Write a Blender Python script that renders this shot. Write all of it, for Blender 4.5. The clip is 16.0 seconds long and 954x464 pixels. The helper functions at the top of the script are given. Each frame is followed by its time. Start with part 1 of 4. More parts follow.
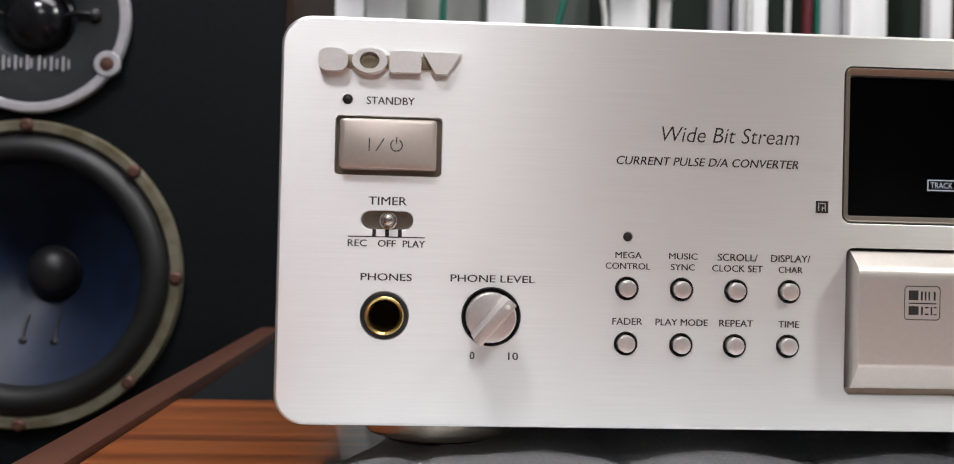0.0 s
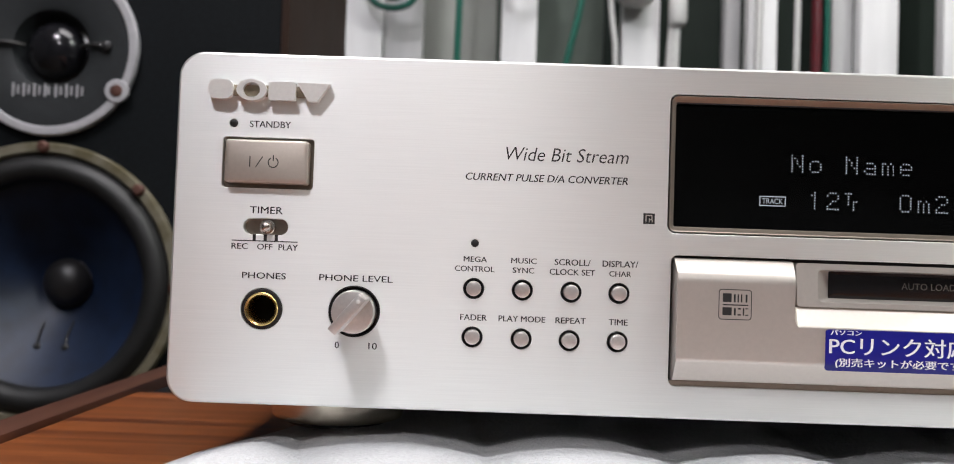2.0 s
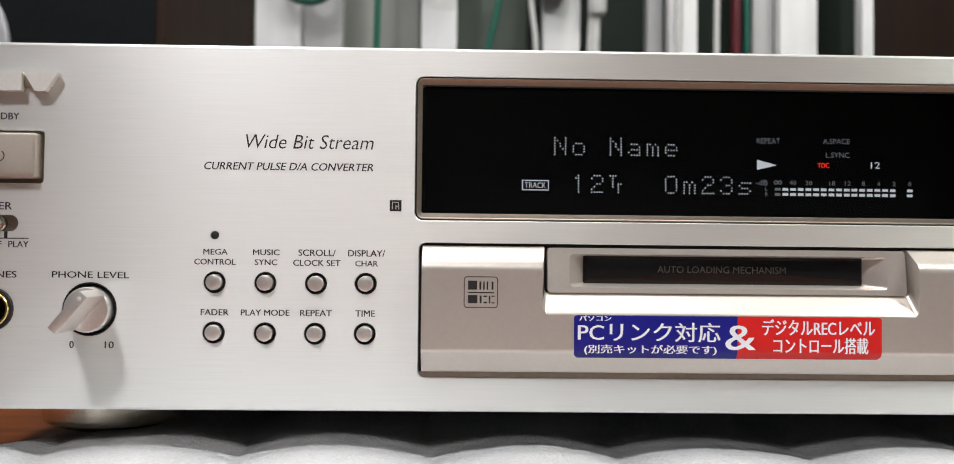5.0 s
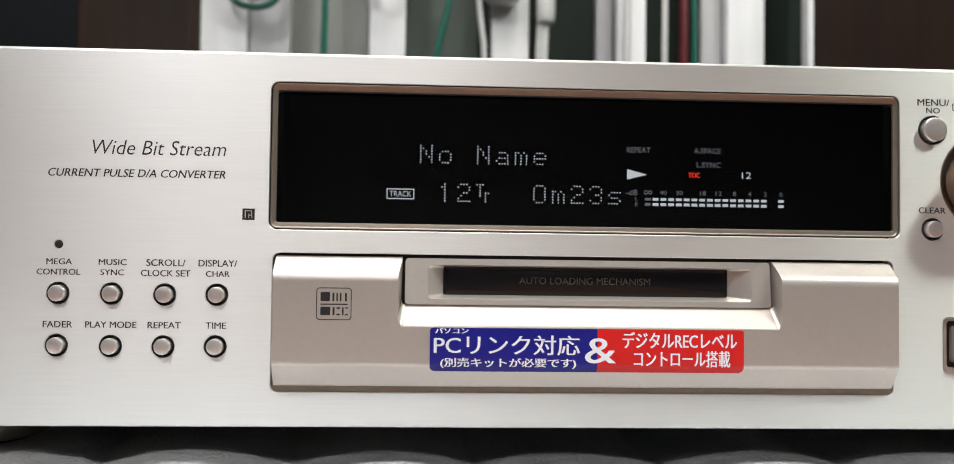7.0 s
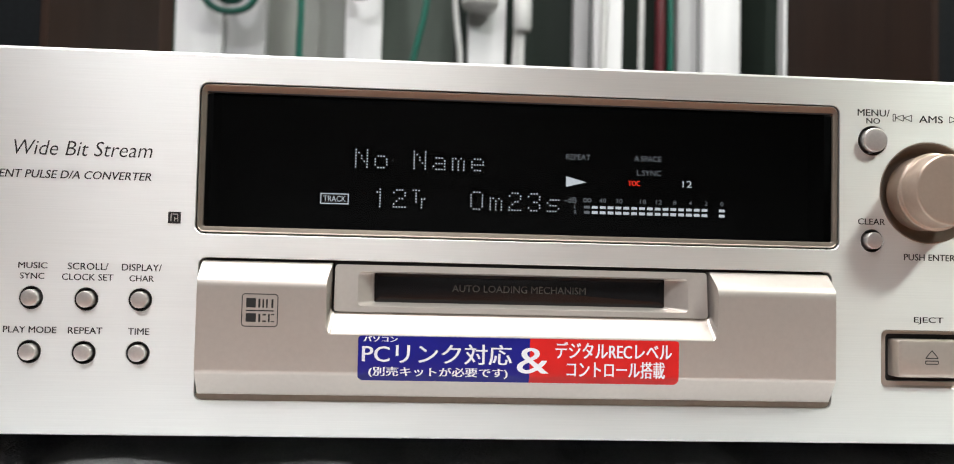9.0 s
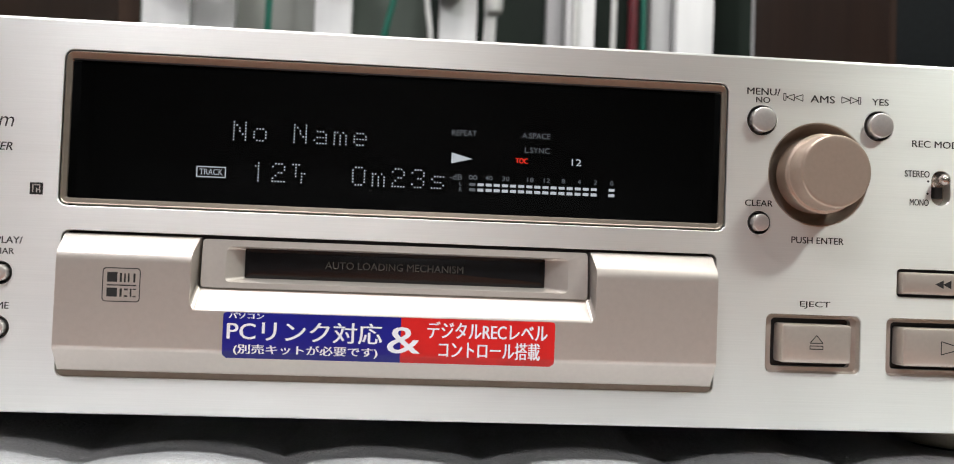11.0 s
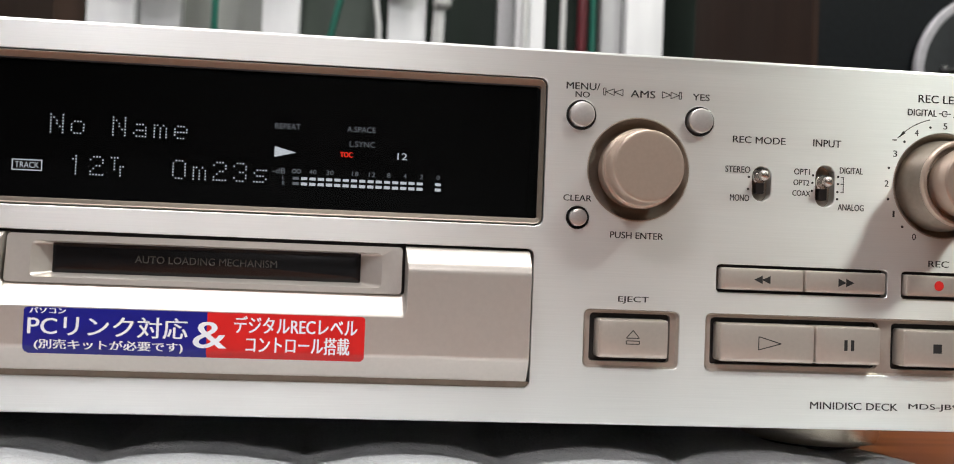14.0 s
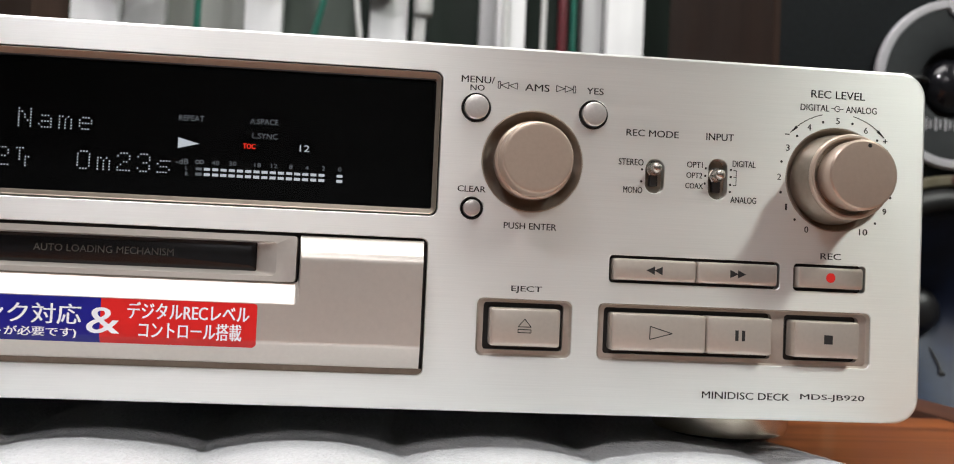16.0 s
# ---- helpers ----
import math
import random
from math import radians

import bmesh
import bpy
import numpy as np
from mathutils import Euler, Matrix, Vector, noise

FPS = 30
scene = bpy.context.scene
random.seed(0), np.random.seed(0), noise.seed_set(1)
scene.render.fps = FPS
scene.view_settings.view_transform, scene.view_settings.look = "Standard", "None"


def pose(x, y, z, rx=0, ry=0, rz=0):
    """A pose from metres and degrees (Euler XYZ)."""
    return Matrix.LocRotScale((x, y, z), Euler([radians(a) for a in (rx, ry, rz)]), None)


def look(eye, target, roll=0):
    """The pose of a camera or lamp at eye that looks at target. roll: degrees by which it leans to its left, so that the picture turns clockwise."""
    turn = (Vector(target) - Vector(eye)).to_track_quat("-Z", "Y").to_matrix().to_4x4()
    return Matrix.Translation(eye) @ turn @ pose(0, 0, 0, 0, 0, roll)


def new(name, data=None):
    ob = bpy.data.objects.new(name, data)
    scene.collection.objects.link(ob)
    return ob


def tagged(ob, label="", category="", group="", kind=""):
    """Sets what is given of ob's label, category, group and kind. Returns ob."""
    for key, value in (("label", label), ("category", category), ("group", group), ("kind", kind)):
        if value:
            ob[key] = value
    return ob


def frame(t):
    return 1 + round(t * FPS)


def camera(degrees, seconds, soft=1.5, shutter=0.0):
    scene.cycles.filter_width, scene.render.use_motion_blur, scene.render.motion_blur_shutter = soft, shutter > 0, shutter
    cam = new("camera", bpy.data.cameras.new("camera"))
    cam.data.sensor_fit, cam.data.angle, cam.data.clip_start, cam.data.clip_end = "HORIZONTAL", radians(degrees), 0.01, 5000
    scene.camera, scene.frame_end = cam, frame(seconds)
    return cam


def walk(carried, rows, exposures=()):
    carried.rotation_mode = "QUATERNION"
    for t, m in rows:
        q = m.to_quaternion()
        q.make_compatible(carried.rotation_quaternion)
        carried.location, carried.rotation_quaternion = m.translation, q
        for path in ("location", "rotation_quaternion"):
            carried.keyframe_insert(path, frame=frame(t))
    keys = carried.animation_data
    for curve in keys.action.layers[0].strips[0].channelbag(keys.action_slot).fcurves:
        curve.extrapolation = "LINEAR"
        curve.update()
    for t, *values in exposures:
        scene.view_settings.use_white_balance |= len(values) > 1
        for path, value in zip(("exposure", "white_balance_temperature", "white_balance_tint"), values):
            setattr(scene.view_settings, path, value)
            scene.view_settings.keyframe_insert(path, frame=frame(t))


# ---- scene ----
cam = camera(55.77, 16.0, soft=1.0)
PATH = [
    (0, (0.0347, -0.2119, 0.0624), (0.0459, -0.0122, 0.0638), 1.34),
    (0.5, (0.0448, -0.2166, 0.0608), (0.0519, -0.0167, 0.0647), 1.47),
    (1, (0.0582, -0.2187, 0.0592), (0.0642, -0.0188, 0.0639), 1.79),
    (1.5, (0.0761, -0.2322, 0.0592), (0.0776, -0.0323, 0.0655), 1.41),
    (2, (0.0842, -0.2448, 0.0587), (0.0832, -0.0449, 0.0652), 1.95),
    (2.5, (0.0945, -0.2438, 0.0588), (0.0932, -0.0439, 0.0650), 1.91),
    (3, (0.1085, -0.2416, 0.0574), (0.1079, -0.0417, 0.0649), 1.25),
    (3.5, (0.1191, -0.2407, 0.0568), (0.1206, -0.0408, 0.0651), 0.91),
    (4, (0.1298, -0.2408, 0.0573), (0.1329, -0.0409, 0.0653), 0.70),
    (4.5, (0.1369, -0.2415, 0.0565), (0.1408, -0.0416, 0.0638), 1.08),
    (5, (0.1458, -0.2370, 0.0584), (0.1502, -0.0372, 0.0641), 0.59),
    (7.3, (0.1775, -0.2315, 0.0596), (0.1887, -0.0320, 0.0671), 0.92),
    (7.5, (0.1781, -0.2308, 0.0596), (0.1897, -0.0312, 0.0668), 0.98),
    (8, (0.1803, -0.2275, 0.0604), (0.1923, -0.0279, 0.0665), 0.57),
    (8.5, (0.1875, -0.2278, 0.0607), (0.2004, -0.0284, 0.0701), 0.46),
    (8.7, (0.1882, -0.2284, 0.0599), (0.2010, -0.0290, 0.0694), 0.98),
    (11, (0.2193, -0.2246, 0.0586), (0.2345, -0.0253, 0.0647), 2.10),
    (11.5, (0.2296, -0.2230, 0.0574), (0.2448, -0.0237, 0.0643), 2.35),
    (12, (0.2365, -0.2236, 0.0596), (0.2524, -0.0243, 0.0653), 1.97),
    (12.5, (0.2406, -0.2250, 0.0605), (0.2568, -0.0257, 0.0659), 1.44),
    (13, (0.2470, -0.2259, 0.0598), (0.2634, -0.0267, 0.0654), 1.82),
    (13.5, (0.2537, -0.2253, 0.0591), (0.2711, -0.0261, 0.0641), 1.89),
    (14, (0.2619, -0.2271, 0.0601), (0.2805, -0.0280, 0.0652), 2.21),
    (14.5, (0.2651, -0.2299, 0.0570), (0.2829, -0.0308, 0.0634), 2.44),
    (15, (0.2767, -0.2301, 0.0562), (0.2936, -0.0309, 0.0631), 2.35),
    (15.5, (0.2853, -0.2315, 0.0547), (0.3023, -0.0324, 0.0630), 2.75),
    (16, (0.2896, -0.2337, 0.0556), (0.3074, -0.0346, 0.0632), 2.50),
]
cam.data.dof.use_dof, cam.data.dof.focus_distance, cam.data.dof.aperture_fstop = True, 0.236, 20.0
walk(cam, [(t, look(eye, target, roll)) for t, eye, target, roll in PATH], exposures=[(0, -0.02, 6330, 14), (3.0, -0.05, 6380, 13), (5.0, -0.07, 6480, 11), (7.5, 0.0, 6480, 10), (8.1, -0.02, 6480, 10), (8.45, 0.24, 6430, 9.5), (8.7, 0.2, 6430, 9.5), (10.8, 0.0, 6450, 11), (12.5, 0.0, 6450, 11.5), (16.0, 0.02, 6450, 11.5)])

# ---- world and lights ----
world = bpy.data.worlds.new("world")
scene.world = world
world.use_nodes = True
world.node_tree.nodes["Background"].inputs[0].default_value = (0.75, 0.85, 1.0, 1)
world.node_tree.nodes["Background"].inputs[1].default_value = 0.03


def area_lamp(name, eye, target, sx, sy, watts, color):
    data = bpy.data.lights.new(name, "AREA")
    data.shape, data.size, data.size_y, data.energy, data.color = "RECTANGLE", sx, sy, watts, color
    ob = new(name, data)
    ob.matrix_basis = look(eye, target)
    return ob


# Unseen lamps: two set from knob shadows, two added to brighten boards and foam.
area_lamp("added_lamp_light", (-0.36, -0.88, 1.515), (-0.36, -0.88, 0.0), 0.21, 0.21, 19, (1.0, 0.985, 1.01))
area_lamp("added_lamp_light", (1.45, -0.76, 1.515), (1.45, -0.76, 0.0), 0.22, 0.22, 31, (0.95, 1.0, 0.92))
area_lamp("added_lamp_light", (0.215, 0.06, 1.515), (0.215, 0.06, 0.0), 1.0, 0.95, 13, (1.0, 0.99, 0.98))
area_lamp("added_lamp_light", (0.10, -2.35, 1.515), (0.10, -2.35, 0.0), 0.40, 0.40, 15, (1.0, 0.985, 0.985))

MM = 0.001


# ---- materials ----
def material(name, color, rough=0.5, metal=0.0, grain=None, amount=0.15, bump=0.0, color2=None, coat=0.0, spec=0.5, aniso=0.0, wear=0.0, along=None, streak=None):
    """A principled material. grain: noise scale per axis, which varies colour, roughness and relief; wear: a second, larger scale; streak: stretches that scale."""
    m = bpy.data.materials.new(name)
    m.use_nodes = True
    nt = m.node_tree
    b = nt.nodes["Principled BSDF"]
    b.inputs["Base Color"].default_value = (*color, 1)
    b.inputs["Roughness"].default_value = rough
    b.inputs["Metallic"].default_value = metal
    b.inputs["Specular IOR Level"].default_value = spec
    b.inputs["Coat Weight"].default_value = coat
    b.inputs["Anisotropic"].default_value = aniso
    if along:
        cv = nt.nodes.new("ShaderNodeCombineXYZ")
        for i in range(3):
            cv.inputs[i].default_value = along[i]
        nt.links.new(cv.outputs[0], b.inputs["Tangent"])
    if grain:
        tc = nt.nodes.new("ShaderNodeTexCoord")
        mp = nt.nodes.new("ShaderNodeMapping")
        mp.inputs["Scale"].default_value = grain
        nt.links.new(tc.outputs["Object"], mp.inputs["Vector"])
        n = nt.nodes.new("ShaderNodeTexNoise")
        n.inputs["Scale"].default_value, n.inputs["Detail"].default_value = 1.0, 6.0
        nt.links.new(mp.outputs[0], n.inputs["Vector"])
        big = nt.nodes.new("ShaderNodeTexNoise")
        big.inputs["Scale"].default_value, big.inputs["Detail"].default_value = 14.0, 3.0
        if streak:
            sm = nt.nodes.new("ShaderNodeMapping")
            sm.inputs["Scale"].default_value = streak
            nt.links.new(tc.outputs["Object"], sm.inputs["Vector"])
            nt.links.new(sm.outputs[0], big.inputs["Vector"])
        else:
            nt.links.new(tc.outputs["Object"], big.inputs["Vector"])
        mix = nt.nodes.new("ShaderNodeMix")
        mix.data_type = "RGBA"
        dark = color2 or tuple(c * (1 - amount) for c in color)
        mix.inputs[6].default_value, mix.inputs[7].default_value = (*dark, 1), (*color, 1)
        ramp = nt.nodes.new("ShaderNodeMapRange")
        ramp.inputs[1].default_value, ramp.inputs[2].default_value = 0.32, 0.68
        nt.links.new(n.outputs[0], ramp.inputs[0])
        nt.links.new(ramp.outputs[0], mix.inputs[0])
        out = mix.outputs[2]
        if wear:
            mul = nt.nodes.new("ShaderNodeMix")
            mul.data_type, mul.blend_type = "RGBA", "MULTIPLY"
            mul.inputs[0].default_value = wear
            nt.links.new(out, mul.inputs[6])
            nt.links.new(big.outputs[0], mul.inputs[7])
            out = mul.outputs[2]
        nt.links.new(out, b.inputs["Base Color"])
        rr = nt.nodes.new("ShaderNodeMapRange")
        rr.inputs[3].default_value, rr.inputs[4].default_value = max(0.02, rough - 0.07), rough + 0.07
        nt.links.new(big.outputs[0], rr.inputs[0])
        nt.links.new(rr.outputs[0], b.inputs["Roughness"])
        if bump:
            bp = nt.nodes.new("ShaderNodeBump")
            bp.inputs["Strength"].default_value, bp.inputs["Distance"].default_value = 1.0, bump
            nt.links.new(n.outputs[0], bp.inputs["Height"])
            nt.links.new(bp.outputs[0], b.inputs["Normal"])
    return m


def glow(name, color, strength):
    m = bpy.data.materials.new(name)
    m.use_nodes = True
    b = m.node_tree.nodes["Principled BSDF"]
    b.inputs["Base Color"].default_value = (0.02, 0.02, 0.02, 1)
    b.inputs["Emission Color"].default_value = (*color, 1)
    b.inputs["Emission Strength"].default_value = strength
    return m


def smoked_glass(name):
    m = bpy.data.materials.new(name)
    m.use_nodes = True
    nt = m.node_tree
    nt.nodes.clear()
    out = nt.nodes.new("ShaderNodeOutputMaterial")
    mix = nt.nodes.new("ShaderNodeMixShader")
    fr = nt.nodes.new("ShaderNodeFresnel")
    fr.inputs[0].default_value = 1.49
    tr = nt.nodes.new("ShaderNodeBsdfTransparent")
    tr.inputs[0].default_value = (0.50, 0.51, 0.52, 1)
    gl = nt.nodes.new("ShaderNodeBsdfGlossy")
    gl.inputs["Roughness"].default_value = 0.06
    nt.links.new(fr.outputs[0], mix.inputs[0])
    nt.links.new(tr.outputs[0], mix.inputs[1])
    nt.links.new(gl.outputs[0], mix.inputs[2])
    nt.links.new(mix.outputs[0], out.inputs[0])
    return m


BRUSHED = material("brushed_aluminium", (0.812, 0.825, 0.80), 0.42, 0.76, (42, 3600, 3600), 0.045, 0.000016, aniso=0.80, along=(0, 0, 1), streak=(0.7, 60, 60))
BRONZE = material("champagne_metal", (0.56, 0.495, 0.435), 0.34, 0.55, (900, 900, 900), 0.05)
TRAY = material("champagne_tray", (0.62, 0.57, 0.52), 0.35, 0.62, (900, 900, 900), 0.04)
KNOB = material("champagne_knob", (0.52, 0.415, 0.335), 0.32, 0.55, (900, 900, 900), 0.05)
BOWL = material("champagne_dish", (0.50, 0.42, 0.345), 0.30, 0.72, (700, 700, 700), 0.10, 0.000004)
DISH = material("bronze_dish", (0.33, 0.285, 0.235), 0.36, 0.75, (700, 700, 700), 0.12, 0.000004)
SATIN = material("satin_silver", (0.74, 0.70, 0.67), 0.34, 0.75, (1200, 1200, 1200), 0.08, 0.000004)
CHROME = material("polished_silver", (0.84, 0.83, 0.80), 0.30, 0.25, (900, 900, 900), 0.06)
GOLD = material("gold_plating", (0.75, 0.55, 0.22), 0.25, 1.0, (600, 600, 600), 0.12)
BLACK = material("black_plastic", (0.012, 0.011, 0.011), 0.45, 0.0, (900, 900, 900), 0.3)
VOID = material("black_interior", (0.004, 0.004, 0.004), 0.8, 0.0, (300, 300, 300), 0.3, spec=0.1)
INK = material("black_print", (0.012, 0.011, 0.011), 0.6, 0.0, (900, 900, 900), 0.3)
OLIVE = material("olive_badge_bar", (0.33, 0.28, 0.20), 0.4, 0.5, (700, 700, 700), 0.2)
GREYINK = material("grey_print", (0.075, 0.07, 0.06), 0.5, 0.0, (900, 900, 900), 0.2)
FLAP = material("black_flap", (0.010, 0.010, 0.011), 0.22, 0.0, (400, 400, 400), 0.3)
GLASS = smoked_glass("smoked_glass")
BLUE = material("blue_sticker", (0.016, 0.017, 0.22), 0.22, 0.0, (300, 300, 300), 0.1, spec=0.3)
RED = material("red_sticker", (0.66, 0.022, 0.020), 0.22, 0.0, (300, 300, 300), 0.08, spec=0.3)
WHITEINK = material("white_print", (0.82, 0.82, 0.86), 0.35, 0.0, (500, 500, 500), 0.05)
REDDOT = material("red_print", (0.62, 0.022, 0.018), 0.4, 0.0, (800, 800, 800), 0.1)
STEEL = material("deck_chassis", (0.05, 0.048, 0.045), 0.5, 0.4, (300, 300, 300), 0.2)
FOOT = material("champagne_foot", (0.82, 0.75, 0.62), 0.25, 0.85, (40, 40, 900), 0.12, 0.000004)
VFD = glow("display_glow", (0.95, 0.98, 1.0), 2.1)
VFDIM = glow("display_glow_dim", (0.9, 0.95, 1.0), 0.5)
VFDRED = glow("display_glow_red", (1.0, 0.04, 0.02), 3.0)
FOAM = material("white_foam", (0.67, 0.67, 0.685), 0.42, 0.0, (800, 800, 800), 0.14, 0.0009, wear=0.08)
WOOD = material("orange_veneer", (0.37, 0.11, 0.028), 0.32, 0.0, (5, 130, 130), 0.5, 0.00004, color2=(0.12, 0.032, 0.010), coat=0.25)
TRIMWOOD = material("dark_red_wood", (0.088, 0.031, 0.016), 0.45, 0.0, (120, 6, 120), 0.35, 0.00004)
BLACKVINYL = material("black_vinyl", (0.006, 0.0075, 0.009), 0.55, 0.0, (420, 420, 420), 0.4, 0.0001, spec=0.2)
BAFFLE = material("black_baffle", (0.0045, 0.0062, 0.0078), 0.6, 0.0, (300, 300, 300), 0.4, 0.0001, spec=0.15)
RINGGREY = material("grey_ring", (0.50, 0.49, 0.51), 0.5, 0.1, (150, 150, 150), 0.15, wear=0.2)
TWPLATE = material("tweeter_plate", (0.014, 0.017, 0.019), 0.55, 0.0, (200, 200, 200), 0.3)
CONE = material("blue_black_cone", (0.008, 0.020, 0.055), 0.5, 0.0, (60, 60, 60), 0.45, wear=0.3)
SURROUND = material("rubber_surround", (0.011, 0.011, 0.011), 0.5, 0.0, (90, 90, 90), 0.4)
BASKET = material("tarnished_basket", (0.24, 0.22, 0.165), 0.45, 0.4, (70, 70, 70), 0.55, color2=(0.13, 0.11, 0.06))
DUSTCAP = material("dust_cap", (0.016, 0.015, 0.016), 0.42, 0.0, (150, 150, 150), 0.3)
RUST = material("rusty_screw", (0.12, 0.050, 0.035), 0.6, 0.3, (500, 500, 500), 0.4)
DOME = material("black_dome", (0.010, 0.010, 0.012), 0.15, 0.0, (200, 200, 200), 0.2)
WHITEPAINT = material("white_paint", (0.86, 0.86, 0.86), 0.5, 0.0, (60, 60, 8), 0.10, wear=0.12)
# White paint with the boards' shade put into its colour.
SHADEDPAINT = material("shaded_white_paint", (0.50, 0.50, 0.50), 0.5, 0.0, (60, 60, 8), 0.12, wear=0.15)
WALNUT = material("walnut_veneer", (0.042, 0.022, 0.015), 0.55, 0.0, (45, 45, 4), 0.30, wear=0.25, spec=0.12)
GREENGREY = material("green_grey_board", (0.125, 0.15, 0.13), 0.6, 0.0, (20, 20, 6), 0.25, wear=0.3, spec=0.12)
DARKGREEN = material("dark_green_board", (0.019, 0.028, 0.022), 0.6, 0.0, (20, 20, 6), 0.25, wear=0.3, spec=0.12)
BROWNWALL = material("brown_wood_wall", (0.075, 0.045, 0.030), 0.6, 0.0, (60, 60, 5), 0.35, wear=0.3, spec=0.12)
BALL = material("switch_ball_metal", (0.50, 0.46, 0.42), 0.24, 0.9, (900, 900, 900), 0.06)
PALEGREEN = material("pale_green_board", (0.37, 0.385, 0.35), 0.6, 0.0, (20, 20, 6), 0.2, wear=0.25)
GREENCABLE = material("green_cable", (0.005, 0.125, 0.085), 0.4, 0.0, (90, 90, 90), 0.2)
WHITECABLE = material("white_cable", (0.72, 0.72, 0.70), 0.4, 0.0, (400, 400, 400), 0.2)
REDCABLE = material("dark_red_cable", (0.11, 0.010, 0.016), 0.4, 0.0, (90, 90, 90), 0.2)
WALL = material("plaster_wall", (0.085, 0.083, 0.082), 0.8, 0.0, (30, 30, 30), 0.1, 0.0004, wear=0.2)
BACKWALL = material("grey_plaster_wall", (0.12, 0.119, 0.116), 0.8, 0.0, (30, 30, 30), 0.08, 0.0004, wear=0.15)
CEIL = material("white_ceiling", (0.55, 0.545, 0.54), 0.8, 0.0, (30, 30, 30), 0.06, 0.0004)
FLOOR = material("dark_floor_boards", (0.07, 0.045, 0.028), 0.5, 0.0, (6, 60, 60), 0.4, 0.0002)
LAMPGLOW = glow("added_lamp_diffuser", (1.0, 0.95, 0.9), 4.0)


# ---- mesh helpers (plan in millimetres: x along the panel, z up, y into the deck) ----
def finish(name, bm, mat, angle=32):
    bmesh.ops.recalc_face_normals(bm, faces=bm.faces)
    me = bpy.data.meshes.new(name)
    bm.to_mesh(me)
    bm.free()
    me.shade_smooth()
    me.set_sharp_from_angle(angle=radians(angle))
    me.materials.append(mat)
    return me


def part(name, bm, mat, parent=None, label="", angle=32):
    ob = new(name, finish(name, bm, mat, angle))
    if parent:
        ob.parent = parent
        if parent.type == "EMPTY":
            ob.matrix_parent_inverse = parent.matrix_basis.inverted()
    if label:
        ob["label"] = label
    return ob


def root(name, x, y, z, label, category, group=""):
    ob = new(name)
    ob.empty_display_size = 0.02
    ob.matrix_basis = pose(x * MM, y * MM, z * MM)
    return tagged(ob, label, category, group)


def shared(name, me, parent, m=None, label=""):
    """One more object on a mesh that exists."""
    ob = new(name, me)
    if parent:
        ob.parent = parent
        if parent.type == "EMPTY":
            ob.matrix_parent_inverse = parent.matrix_basis.inverted()
    if m:
        ob.matrix_basis = m
    if label:
        ob["label"] = label
    return ob


def rrect(x0, z0, x1, z1, r, n=5):
    r = min(r, (x1 - x0) / 2 - 1e-3, (z1 - z0) / 2 - 1e-3)
    pts = []
    for cx, cz, a in ((x1 - r, z1 - r, 0), (x0 + r, z1 - r, 90), (x0 + r, z0 + r, 180), (x1 - r, z0 + r, 270)):
        for i in range(n + 1):
            t = radians(a + 90 * i / n)
            pts.append((cx + r * math.cos(t), cz + r * math.sin(t)))
    return pts


def circle(cx, cz, r, n=48):
    return [(cx + r * math.cos(2 * math.pi * i / n), cz + r * math.sin(2 * math.pi * i / n)) for i in range(n)]


def verts(bm, pts, y):
    return [bm.verts.new((x * MM, y * MM, z * MM)) for x, z in pts]


def bridge(bm, a, b):
    n = len(a)
    for i in range(n):
        bm.faces.new((a[i], a[(i + 1) % n], b[(i + 1) % n], b[i]))


def stack(bm, rings, first=False, last=True):
    rows = [verts(bm, p, y) for p, y in rings]
    for a, b in zip(rows, rows[1:]):
        bridge(bm, a, b)
    if first:
        bm.faces.new(rows[0])
    if last:
        bm.faces.new(rows[-1])
    return rows


def lathe(bm, cx, cz, profile, n=64, first=False, last=True):
    """profile: radius and y, from the back to the front."""
    return stack(bm, [(circle(cx, cz, r, n), y) for r, y in profile], first, last)


def fill(bm, loops):
    """A flat face with holes, from rings of vertices."""
    edges = []
    for ring in loops:
        for i in range(len(ring)):
            a, b = ring[i], ring[(i + 1) % len(ring)]
            edges.append(bm.edges.get((a, b)) or bm.edges.new((a, b)))
    bmesh.ops.triangle_fill(bm, use_beauty=True, use_dissolve=False, edges=edges)


def box(bm, x0, y0, z0, x1, y1, z1, bevel=0.0):
    """A bevelled box, in millimetres."""
    made = bmesh.ops.create_cube(bm, size=1.0)["verts"]
    for v in made:
        v.co = Vector(((x0 + x1) / 2 + v.co.x * (x1 - x0), (y0 + y1) / 2 + v.co.y * (y1 - y0), (z0 + z1) / 2 + v.co.z * (z1 - z0))) * MM
    if bevel:
        edges = list({e for v in made for e in v.link_edges})
        bmesh.ops.bevel(bm, geom=edges, offset=bevel * MM, segments=2, affect="EDGES", profile=0.6)


